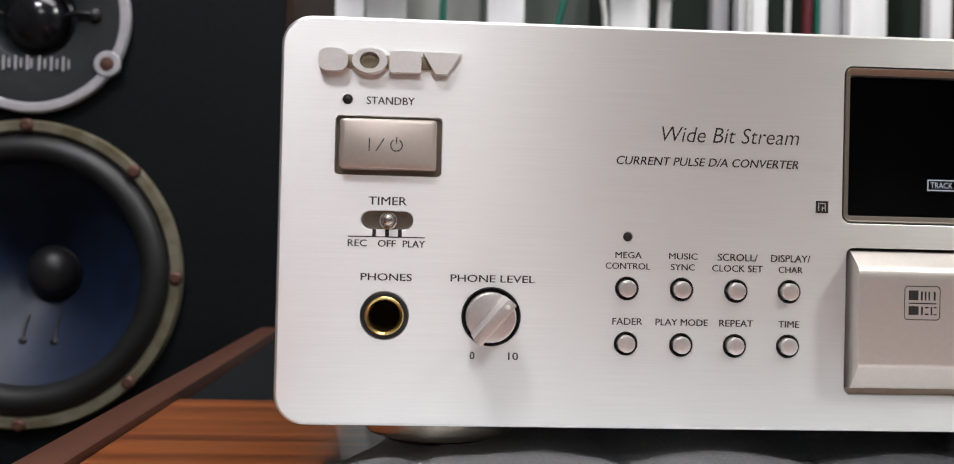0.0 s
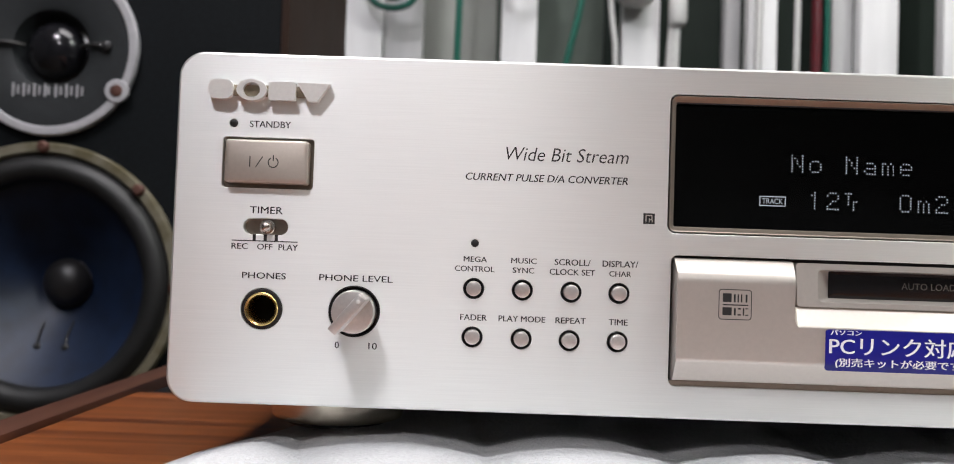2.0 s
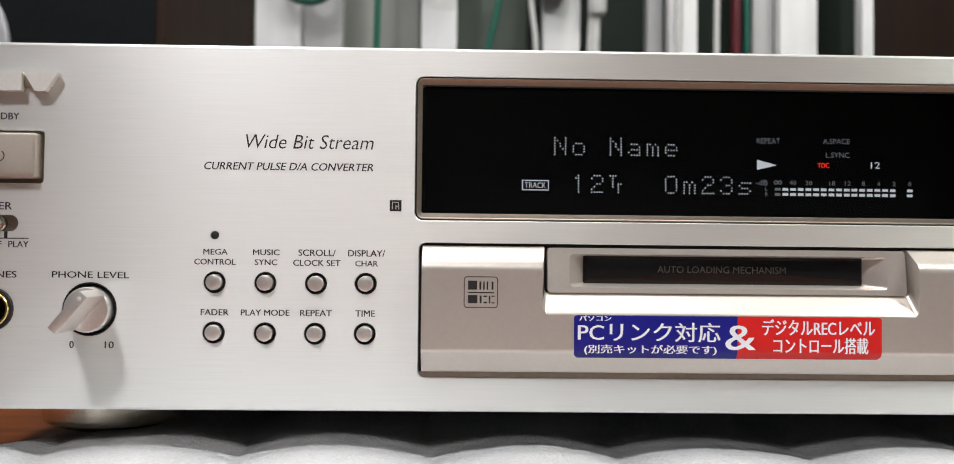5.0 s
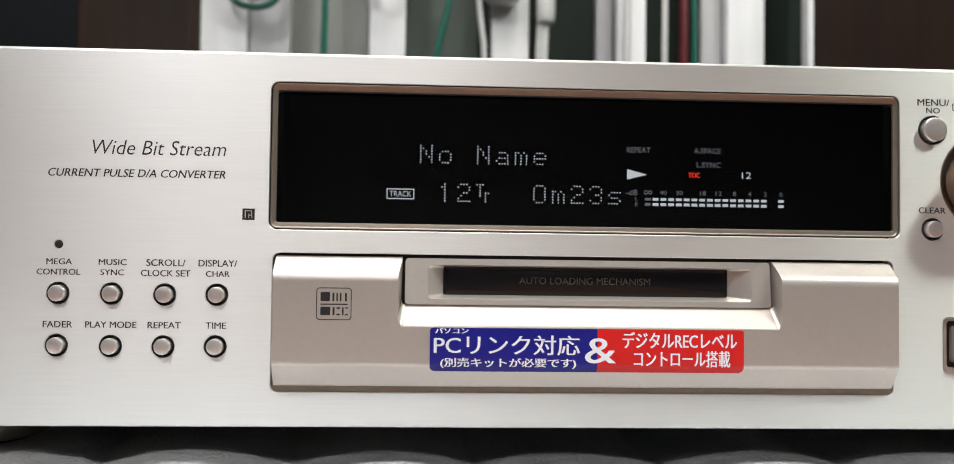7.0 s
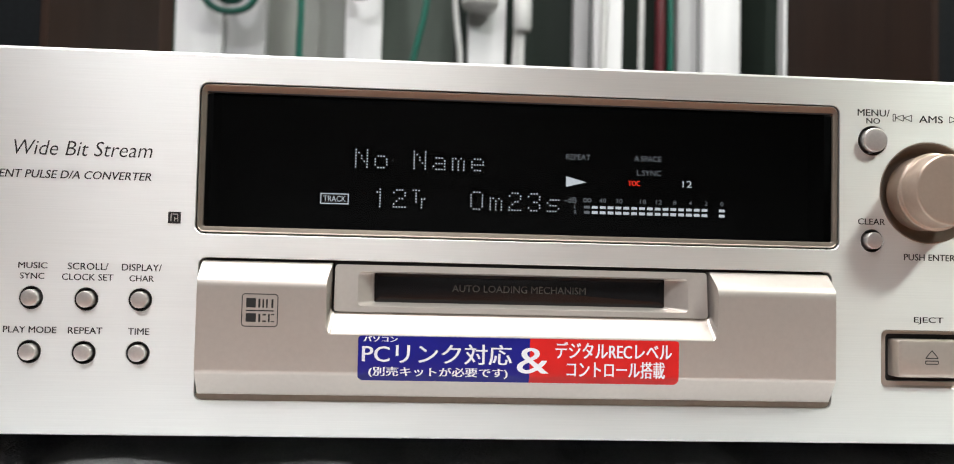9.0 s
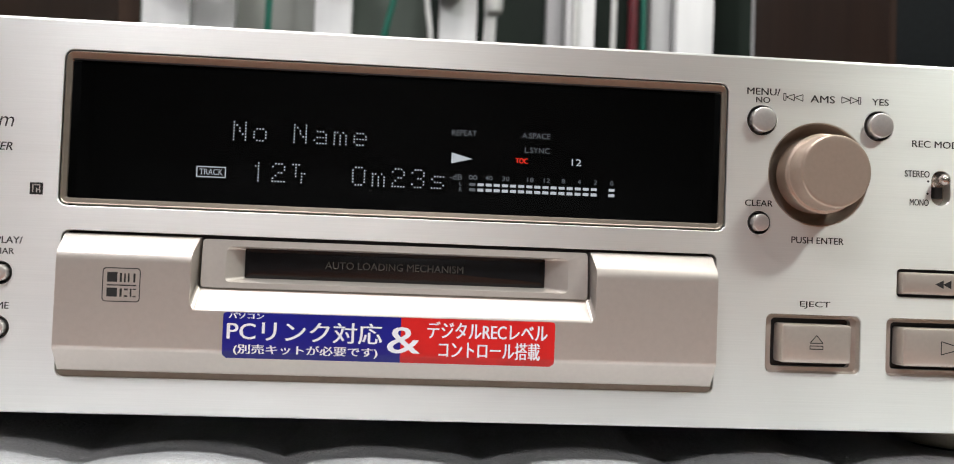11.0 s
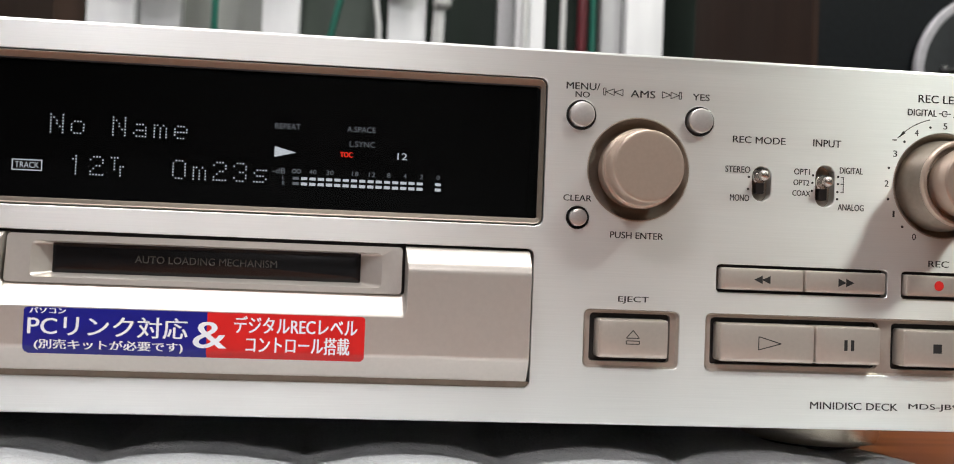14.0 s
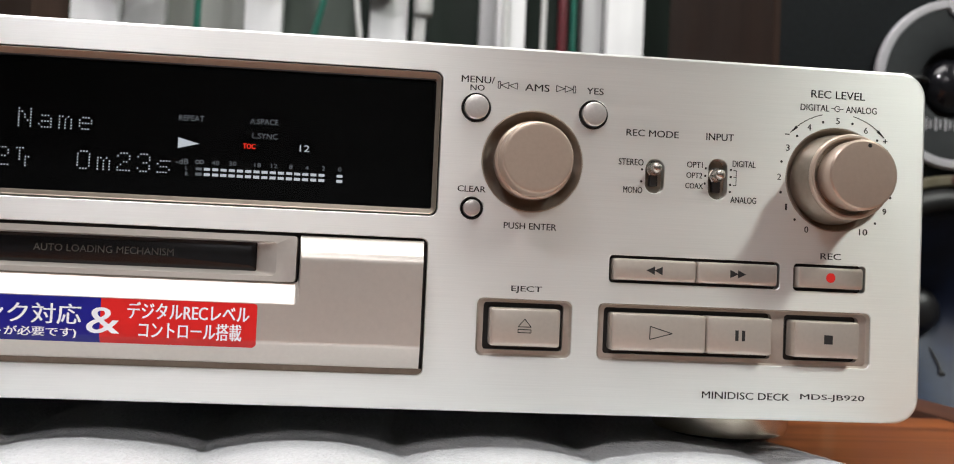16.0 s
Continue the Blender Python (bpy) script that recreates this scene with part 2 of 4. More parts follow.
def flat(name, polys, y, mat, parent, label="", depth=0.0):
    """Flat print: polygons at one depth; depth makes it a raised slab."""
    bm = bmesh.new()
    for pts in polys:
        if depth:
            stack(bm, [(pts, y), (pts, y - depth)])
        else:
            bm.faces.new(verts(bm, pts, y))
    if not depth:
        for f in bm.faces:
            f.normal_update()
            if f.normal.y > 0:
                f.normal_flip()
        me = bpy.data.meshes.new(name)
        bm.to_mesh(me)
        bm.free()
        me.materials.append(mat)
        ob = shared(name, me, parent)
        if label:
            ob["label"] = label
        return ob
    return part(name, bm, mat, parent, label)


def seg(x0, z0, x1, z1, w):
    """A thin bar between two points."""
    d = Vector((x1 - x0, z1 - z0)).normalized() * (w / 2)
    n = Vector((-d.y, d.x))
    return [(x0 + n.x, z0 + n.y), (x1 + n.x, z1 + n.y), (x1 - n.x, z1 - n.y), (x0 - n.x, z0 - n.y)]


def rect(x0, z0, x1, z1):
    return [(x0, z0), (x1, z0), (x1, z1), (x0, z1)]


def frame_bars(x0, z0, x1, z1, w):
    return [rect(x0, z0, x1, z0 + w), rect(x0, z1 - w, x1, z1), rect(x0, z0 + w, x0 + w, z1 - w), rect(x1 - w, z0 + w, x1, z1 - w)]


def lettering(text, x0, z0, x1, z1, y, mat, parent, lean=0.0, weight=0.0, surface=None, bold=0.0):
    """Words in the built-in font, fitted into a box on the panel. weight thickens the strokes; surface gives y from z."""
    cu = bpy.data.curves.new("lettering", "FONT")
    cu.body, cu.size, cu.offset = text, 1.0, weight
    cu.resolution_u = 3
    tmp = new("lettering", cu)
    bpy.context.view_layer.update()
    me = bpy.data.meshes.new_from_object(tmp.evaluated_get(bpy.context.evaluated_depsgraph_get()))
    bpy.data.objects.remove(tmp)
    bpy.data.curves.remove(cu)
    co = np.array([v.co[:] for v in me.vertices])
    lo, hi = co.min(axis=0), co.max(axis=0)
    u, v = (co[:, 0] - lo[0]) / (hi[0] - lo[0]), (co[:, 1] - lo[1]) / (hi[1] - lo[1])
    z = z0 + v * (z1 - z0)
    x = x0 + u * (x1 - x0 - lean) + v * lean
    for i, vert in enumerate(me.vertices):
        vert.co = (x[i] * MM, (surface(z[i]) if surface else y) * MM, z[i] * MM)
    if bold:
        n = len(me.vertices)
        faces = [tuple(p.vertices) for p in me.polygons]
        both = [tuple(v.co) for v in me.vertices] + [(v.co.x + bold * MM, v.co.y - 0.008 * MM, v.co.z) for v in me.vertices]
        me = bpy.data.meshes.new("lettering")
        me.from_pydata(both, [], faces + [tuple(i + n for i in f) for f in faces])
    me.name = "lettering"
    me.materials.clear()
    me.materials.append(mat)
    me.update()
    if sum(p.normal.y * p.area for p in me.polygons) > 0:
        me.flip_normals()
    return shared("lettering", me, parent)


def tube(name, points, radius, mat, parent=None, label="", steps=8):
    """A round cable along a smooth line, points in millimetres."""
    cu = bpy.data.curves.new(name, "CURVE")
    cu.dimensions, cu.bevel_depth, cu.bevel_resolution, cu.use_fill_caps = "3D", radius * MM, 3, True
    sp = cu.splines.new("NURBS")
    sp.points.add(len(points) - 1)
    for p, q in zip(sp.points, points):
        p.co = (q[0] * MM, q[1] * MM, q[2] * MM, 1)
    sp.use_endpoint_u, sp.order_u, sp.resolution_u = True, 3, steps
    tmp = new(name, cu)
    bpy.context.view_layer.update()
    me = bpy.data.meshes.new_from_object(tmp.evaluated_get(bpy.context.evaluated_depsgraph_get()))
    bpy.data.objects.remove(tmp)
    bpy.data.curves.remove(cu)
    me.materials.clear()
    me.materials.append(mat)
    me.shade_smooth()
    return shared(name, me, parent, label=label)


# ---- the room ----
def structure(name, label, x0, y0, z0, x1, y1, z1, mat, bevel=0.0):
    bm = bmesh.new()
    box(bm, x0, y0, z0, x1, y1, z1, bevel)
    return tagged(part(name, bm, mat), label, name.split("_")[0], kind="structure")


# Floor, ceiling and side walls are unseen, added to close the room.
structure("floor", "dark wooden floor of the room", -1900, -3700, -720, 2300, 1300, -690, FLOOR)
structure("ceiling", "plain white ceiling of the room", -1900, -3700, 1600, 2300, 1300, 1640, CEIL)
structure("wall_north", "dark brown wooden wall behind the rack", -1900, 1200, -690, 2300, 1300, 1600, BROWNWALL)
# Unseen wall, its grey tuned for reflections in the panel and glass.
structure("wall_south", "plain grey wall added out of view, its tone set for reflections", -1900, -3700, -690, 2300, -3600, 1600, BACKWALL)
structure("wall_west", "plain plaster wall of the room", -1900, -3600, -690, -1800, 1200, 1600, WALL)
structure("wall_east", "plain plaster wall of the room", 2200, -3600, -690, 2300, 1200, 1600, WALL)


# Made-up fixture, out of view, that houses one of the added lights.
def ceiling_lamp(x, y, w, d):
    lamp = root("ceiling_lamp", x, y, 1600, "flat white ceiling lamp added out of view", "ceiling lamp", "ceiling lamps")
    bm = bmesh.new()
    box(bm, x - w / 2 - 15, y - d / 2 - 15, 1570, x + w / 2 + 15, y + d / 2 + 15, 1599, 4)
    part("housing", bm, CEIL, lamp)
    bm = bmesh.new()
    box(bm, x - w / 2, y - d / 2, 1556, x + w / 2, y + d / 2, 1568, 4)
    part("diffuser", bm, LAMPGLOW, lamp, "glowing white diffuser of an added lamp")


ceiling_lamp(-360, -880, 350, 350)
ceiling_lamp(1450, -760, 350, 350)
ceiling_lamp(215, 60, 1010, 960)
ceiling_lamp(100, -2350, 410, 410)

# ---- the cabinet that carries the deck ----
cabinet = root("wooden_cabinet", 215, 0, -690, "orange-brown veneered cabinet with dark red edge strips", "cabinet")
bm = bmesh.new()
box(bm, -56.5, -330, -24, 522, 131, 0, 1.0)
part("top_board", bm, WOOD, cabinet, "glossy orange-brown veneer top")
bm = bmesh.new()
box(bm, -70, -330, -26, -57, 420, 2.2, 1.0)
part("edge_strip", bm, TRIMWOOD, cabinet, "dark red wooden edge strip")
bm = bmesh.new()
box(bm, 522.5, -330, -26, 547, 420, 0.8, 1.5)
part("edge_strip", bm, TRIMWOOD, cabinet, "dark red wooden edge strip")
bm = bmesh.new()
box(bm, -56.5, 131.5, -24, 522, 420, -2.5, 1.0)
part("rear_board", bm, BLACKVINYL, cabinet, "black rear part of the top")
bm = bmesh.new()
box(bm, -69, -320, -690, 544, 415, -26.5, 2.0)
part("body", bm, TRIMWOOD, cabinet)

# ---- foam sheet under the deck ----
bm = bmesh.new()
PERIOD, NX, NY = 51.5, 430, 70
Y0, Y1 = -75.0, 150.0


def foam_ends(y):
    k = max(-20.0, y)
    return 1.5 + 0.36 * k, 433.0 - 0.30 * k


def foam_height(x, y):
    X0, X1 = foam_ends(y)
    u = (x - 88.0 + 3.0 * math.sin(y * 0.03)) / PERIOD
    crest = abs(math.sin(math.pi * u)) ** 0.75
    big = 0.8 + 0.25 * noise.noise((x * 0.02, y * 0.012, 3.0))
    edge = min(1.0, (x - X0) / 22.0, (X1 - x) / 22.0)
    h = 1.4 + 2.6 * max(0.0, edge) + (4.9 * crest * big + 0.35 * noise.noise((x * 0.25, y * 0.25, 0.0))) * max(0.05, edge)
    near = min(math.hypot(x - 39.5, y - 50.0), math.hypot(x - 394.0, y - 50.0))
    k = min(1.0, max(0.0, (near - 20.0) / 22.0))
    return h if h < 6.0 else 6.0 + (h - 6.0) * k * k * (3 - 2 * k)


grid = []
for j in range(NY + 1):
    y = Y0 + (Y1 - Y0) * j / NY
    X0, X1 = foam_ends(y)
    grid.append([])
    for i in range(NX + 1):
        x = X0 + (X1 - X0) * i / NX
        wob = 2.2 * noise.noise((y * 0.03, x * 0.03, 9.0))
        grid[-1].append(bm.verts.new(((x + wob) * MM, y * MM, foam_height(x, y) * MM)))
for j in range(NY):
    for i in range(NX):
        bm.faces.new((grid[j][i], grid[j][i + 1], grid[j + 1][i + 1], grid[j + 1][i]))
rim = [grid[0][i] for i in range(NX + 1)] + [grid[j][NX] for j in range(1, NY + 1)] + [grid[NY][i] for i in range(NX - 1, -1, -1)] + [grid[j][0] for j in range(NY - 1, 0, -1)]
low = [bm.verts.new((v.co.x, v.co.y, 0.4 * MM)) for v in rim]
bridge(bm, rim, low)
bm.faces.new(low)
foam = part("foam_sheet", bm, FOAM, angle=60)
tagged(foam, "wavy white packing foam sheet on the cabinet under the deck", "foam sheet")


# ---- the deck ----
deck = root("disc_deck", 216, 100, 7, "champagne-silver hi-fi disc recorder on a foam sheet", "hifi deck")
PX0, PX1, PZ0, PZ1 = 0.0, 432.5, 18.0, 113.6
DEEP = 4.0

SMALL = [(82.6, 51.3), (95.8, 51.3), (109.0, 51.2), (122.0, 51.3), (82.6, 38.2), (95.9, 38.1), (108.9, 38.1), (121.9, 38.2)]
holes = [
    rrect(13.0, 76.6, 37.8, 90.4, 1.0), rrect(19.4, 64.0, 31.5, 68.3, 2.1), circle(25.3, 43.8, 5.6), circle(50.4, 44.0, 7.0),
    circle(15.6, 94.2, 1.1, 24), circle(82.5, 63.6, 1.05, 24), rrect(134.6, 68.1, 299.9, 106.1, 2.2), rrect(135.9, 26.9, 297.9, 62.2, 1.8),
    circle(308.9, 97.1, 3.9), circle(340.1, 97.0, 3.9), circle(308.8, 70.7, 3.0), circle(324.3, 83.7, 13.4, 72), circle(407.4, 83.2, 14.1, 72),
    rrect(354.7, 77.0, 359.8, 86.0, 2.4), rrect(371.9, 76.2, 377.1, 87.1, 2.5), rrect(345.9, 52.9, 392.4, 60.2, 1.1), rrect(396.3, 52.8, 416.4, 60.1, 1.1),
    rrect(311.4, 32.6, 336.4, 47.5, 1.6), rrect(343.4, 32.5, 418.2, 47.4, 1.6),
] + [circle(x, z, 2.85, 28) for x, z in SMALL]

bm = bmesh.new()
front = [verts(bm, rrect(PX0 + 0.7, PZ0 + 0.7, PX1 - 0.7, PZ1 - 0.7, 6.3, 10), 0)]
rim1 = verts(bm, rrect(PX0 + 0.2, PZ0 + 0.2, PX1 - 0.2, PZ1 - 0.2, 6.8, 10), 0.2)
rim2 = verts(bm, rrect(PX0, PZ0, PX1, PZ1, 7.0, 10), 0.7)
back = verts(bm, rrect(PX0, PZ0, PX1, PZ1, 7.0, 10), 5.0)
bridge(bm, front[0], rim1)
bridge(bm, rim1, rim2)
bridge(bm, rim2, back)
for h in holes:
    cx, cz = sum(p[0] for p in h) / len(h), sum(p[1] for p in h) / len(h)
    sx, sz = max(p[0] for p in h) - cx, max(p[1] for p in h) - cz
    wide = [(cx + (x - cx) * (1 + 0.16 / sx), cz + (z - cz) * (1 + 0.16 / sz)) for x, z in h]
    a, b, c = verts(bm, wide, 0), verts(bm, h, 0.18), verts(bm, h, DEEP)
    bridge(bm, a, b)
    bridge(bm, b, c)
    front.append(a)
fill(bm, front)
panel = part("front_panel", bm, BRUSHED, deck, "brushed silver aluminium front panel", angle=14)

# chassis behind the panel
bm = bmesh.new()
box(bm, 5, 24, 20, 427, 288, 111, 1.5)
part("chassis", bm, STEEL, deck, "dark steel casing")
bm = bmesh.new()
box(bm, 2, 20, 19.2, 430.5, 23.5, 112.4, 0.5)
part("inner_frame", bm, VOID, deck, "black inner frame")


def backing(x0, z0, x1, z1, y, mat, name="backing", label=""):
    bm = bmesh.new()
    stack(bm, [(rrect(x0, z0, x1, z1, 0.6, 2), y + 1.0), (rrect(x0, z0, x1, z1, 0.6, 2), y)], first=True)
    return part(name, bm, mat, deck, label)


# feet
def foot(cx, cy):
    n = 64
    bm = bmesh.new()
    rows = []
    for r, z in ((16.0, 7.2), (19.6, 7.25), (20.5, 7.6), (20.9, 8.3), (21.1, 9.4), (21.2, 16.5), (21.0, 19.4)):
        rows.append([bm.verts.new(((cx + r * math.cos(2 * math.pi * i / n)) * MM, (cy + r * math.sin(2 * math.pi * i / n)) * MM, z * MM)) for i in range(n)])
    for a, b in zip(rows, rows[1:]):
        bridge(bm, a, b)
    bm.faces.new(rows[0]), bm.faces.new(rows[-1])
    f = part("foot", bm, FOOT, deck, "round champagne metal foot")
    bm = bmesh.new()
    a = [bm.verts.new(((cx + 16.0 * math.cos(2 * math.pi * i / n)) * MM, (cy + 16.0 * math.sin(2 * math.pi * i / n)) * MM, 5.6 * MM)) for i in range(n)]
    b = [bm.verts.new((v.co.x, v.co.y, 7.25 * MM)) for v in a]
    bridge(bm, a, b)
    bm.faces.new(a), bm.faces.new(b)
    part("rubber_pad", bm, BLACK, f, "black rubber pad")


for fx, fy in ((39.5, 50), (395.5, 50), (39.5, 245), (395.5, 245)):
    foot(fx, fy)

P = -0.06  # depth of the print on the panel


def words(text, x0, z0, x1, z1, mat=INK, lean=0.0, weight=0.0, bold=0.065, parent=None, y=P, surface=None):
    if mat in (VFD, VFDIM):
        bold = 0.0
    return lettering(text, x0, z0, x1, z1, y, mat, parent or panel, lean, weight, surface, bold)


# maker's badge: plain raised shapes on a bar
badge = part("badge_bar", (lambda b: (box(b, 13.0, -0.9, 101.6, 39.5, 0.1, 104.6, 0.2), b)[1])(bmesh.new()), OLIVE, deck, "dull olive badge bar")
flat("badge_shape", [rrect(8.7, 100.5, 15.6, 105.8, 2.2)], -0.2, CHROME, badge, "plain raised silver shape", 2.0)
bm = bmesh.new()
outer, inner = [[(20.6 + a * math.cos(2 * math.pi * i / 40), 103.1 + c * math.sin(2 * math.pi * i / 40)) for i in range(40)] for a, c in ((4.1, 2.9), (2.3, 2.0))]
stack(bm, [(inner, 0.2), (inner, -2.2), (outer, -2.2), (outer, 0.2)], last=False)
part("badge_shape", bm, CHROME, badge, "plain raised silver ring")
flat("badge_shape", [rrect(25.2, 100.5, 32.6, 105.5, 0.5)], -0.2, CHROME, badge, "plain raised silver shape", 2.0)
flat("badge_shape", [[(32.9, 105.4), (36.0, 100.4), (38.6, 100.4), (41.9, 105.4)]], -0.2, CHROME, badge, "plain raised silver shape", 2.0)

# standby and mega lamps
for lx, lz in ((15.6, 94.2), (82.5, 63.6)):
    bm = bmesh.new()
    lathe(bm, lx, lz, ((1.08, 3.5), (1.05, 0.3), (0.8, -0.15), (0.35, -0.3)), 24)
    part("indicator_lamp", bm, BLACK, deck, "unlit dark indicator lamp")
words("STANDBY", 20.0, 93.2, 31.2, 95.0)


def key(name, x0, z0, x1, z1, y, mat, r=0.5, soft=0.5, label="", back=3.8):
    bm = bmesh.new()
    stack(bm, [(rrect(x0, z0, x1, z1, r), back), (rrect(x0, z0, x1, z1, r), y + soft),
               (rrect(x0 + soft * 0.3, z0 + soft * 0.3, x1 - soft * 0.3, z1 - soft * 0.3, r), y + soft * 0.3),
               (rrect(x0 + soft, z0 + soft, x1 - soft, z1 - soft, r), y)])
    return part(name, bm, mat, deck, label)


# power key
backing(12.5, 76.0, 38.3, 91.0, 2.2, DISH, "key_well", "dark bronze well of the power key")
power = key("power_key", 14.1, 77.9, 36.6, 89.6, -2.2, BRONZE, 0.8, 0.8, "bronze-grey power key")
flat("symbol", [seg(21.0, 82.1, 21.0, 85.1, 0.28), seg(22.6, 82.1, 24.4, 85.0, 0.26), seg(27.3, 83.9, 27.3, 85.5, 0.28)]
     + [seg(27.3 + 1.35 * math.cos(radians(a)), 83.5 + 1.35 * math.sin(radians(a)), 27.3 + 1.35 * math.cos(radians(a + 20)), 83.5 + 1.35 * math.sin(radians(a + 20)), 0.27) for a in range(120, 420, 20)],
     -2.24, INK, power)

# timer switch
words("TIMER", 21.0, 69.7, 29.9, 71.6)
backing(18.8, 63.4, 32.1, 68.9, 2.4, DISH, "switch_well", "bronze slot of the timer switch")


def switch_ball(x, z, r, y, label):
    bm = bmesh.new()
    lathe(bm, x, z, [(r * 1.35, 2.3), (r * 1.35, 1.2), (r * 1.2, 1.0), (r * 0.75, 0.9)] + [(r * math.cos(radians(a)), y - r * math.sin(radians(a))) for a in (-60, -30, 0, 25, 45, 62, 78)], 32)
    return part("switch_lever", bm, BALL, deck, label)


switch_ball(25.7, 66.1, 1.55, -0.6, "small silver ball lever")
flat("scale_mark", [rect(16.4, 62.1, 34.4, 62.35)] + [rect(x - 0.45, 62.3, x + 0.45, 64.0) for x in (22.5, 25.5, 28.5)], P, INK, panel)
words("REC", 16.4, 59.9, 20.8, 61.5)
words("OFF", 23.4, 59.9, 27.5, 61.5)
words("PLAY", 29.2, 59.9, 34.4, 61.5)

# headphone socket and level
words("PHONES", 19.6, 52.0, 31.5, 53.7)
bm = bmesh.new()
lathe(bm, 25.3, 43.8, ((5.5, 3.8), (5.5, 0.1), (5.3, -0.15), (4.6, -0.15), (4.5, 0.4)), last=False)
sock = part("headphone_socket", bm, BLACK, deck, "black headphone socket with a gold ring")
bm = bmesh.new()
lathe(bm, 25.3, 43.8, ((4.55, 0.5), (4.55, -0.5), (4.3, -0.75), (3.9, -0.6), (3.5, 0.1), (3.4, 8.0)), last=False)
part("gold_ring", bm, GOLD, sock, "gold-plated ring")
bm = bmesh.new()
lathe(bm, 25.3, 43.8, ((3.45, 14.0), (3.45, 7.5)))
part("bore", bm, VOID, sock, "black bore")

words("PHONE LEVEL", 40.6, 52.1, 60.5, 53.8)
words("0", 45.5, 33.9, 46.6, 35.7)
words("10", 54.6, 33.9, 56.9, 35.7)
bm = bmesh.new()
lathe(bm, 50.4, 44.0, ((6.97, 3.9), (6.97, 0.2), (6.84, 0.14), (6.65, 0.5), (6.6, 3.0)))
part("knob_well", bm, BLACK, deck, "black knob well")
bm = bmesh.new()
lathe(bm, 50.3, 43.9, ((5.9, 3.4), (5.9, -1.6), (5.6, -2.1), (5.2, -2.2)))
level = part("level_knob", bm, SATIN, deck, "satin silver level knob with a pointer bar")
bm = bmesh.new()
box(bm, -6.0, -13.2, -1.3, 6.0, -1.8, 1.3, 0.35)
bmesh.ops.transform(bm, verts=bm.verts, matrix=Matrix.Translation((50.3 * MM, 0, 43.9 * MM)) @ Matrix.Rotation(radians(-50), 4, "Y"))
part("pointer_bar", bm, SATIN, level, "raised silver pointer bar")
bm = bmesh.new()
px, pz = 50.3 + 4.4 * math.cos(radians(50)), 43.9 + 4.4 * math.sin(radians(50))
lathe(bm, px, pz, ((0.62, -13.1), (0.6, -13.32), (0.35, -13.4)), 20)
part("pointer_dot", bm, CHROME, level)

words("Wide Bit Stream", 89.4, 86.5, 124.0, 90.2, lean=0.75, weight=-0.006, bold=0.0)
words("CURRENT PULSE D/A CONVERTER", 79.2, 80.8, 123.9, 82.8, lean=0.4)
mark = flat("remote_mark", [rect(128.0, 70.4, 131.1, 73.3)], P, INK, panel, "small black square mark")
flat("mark_outline", [rect(128.6, 70.9, 128.85, 72.9), rect(129.5, 70.9, 129.75, 72.0), rect(129.0, 72.6, 130.4, 72.85), rect(130.2, 71.6, 130.45, 72.6), rect(129.5, 71.5, 130.4, 71.72), rect(130.3, 70.9, 130.52, 71.5)], P - 0.02, SATIN, panel)

# eight small keys
rows_txt = [("MEGA", 79.6, 58.5, 85.9, 60.0), ("CONTROL", 77.3, 55.9, 88.0, 57.4), ("MUSIC", 92.5, 58.5, 99.4, 60.0), ("SYNC", 93.0, 55.9, 98.8, 57.4),
            ("SCROLL/", 104.3, 58.4, 114.0, 60.1), ("CLOCK SET", 103.0, 55.8, 115.3, 57.4), ("DISPLAY/", 117.3, 58.4, 126.9, 60.1), ("CHAR", 119.2, 55.8, 125.1, 57.3),
            ("FADER", 79.2, 42.7, 86.4, 44.3), ("PLAY MODE", 89.6, 42.7, 102.2, 44.3), ("REPEAT", 105.0, 42.7, 113.2, 44.3), ("TIME", 119.4, 42.7, 124.5, 44.3)]
for row in rows_txt:
    words(*row)


def round_key(x, z, hole, r, proud, label="small round silver key"):
    bm = bmesh.new()
    lathe(bm, x, z, ((hole - 0.02, 3.9), (hole - 0.02, 0.2), (hole - 0.14, 0.14), (hole - 0.3, 0.5), (r + 0.25, 1.6)), 32, last=False)
    collar = part("key_collar", bm, BLACK, deck)
    bm = bmesh.new()
    lathe(bm, x, z, ((r, 3.5), (r, -proud + 0.35), (r * 0.93, -proud + 0.1), (r * 0.78, -proud), (r * 0.4, -proud - 0.06)), 36)
    part("round_key", bm, SATIN, deck, label)


for x, z in SMALL:
    round_key(x, z, 2.85, 2.05, 1.3)
round_key(308.9, 97.1, 3.9, 3.2, 1.7, "round silver menu key")
round_key(340.1, 97.0, 3.9, 3.2, 1.7, "round silver confirm key")
round_key(308.8, 70.7, 3.0, 2.2, 1.6, "small round silver clear key")

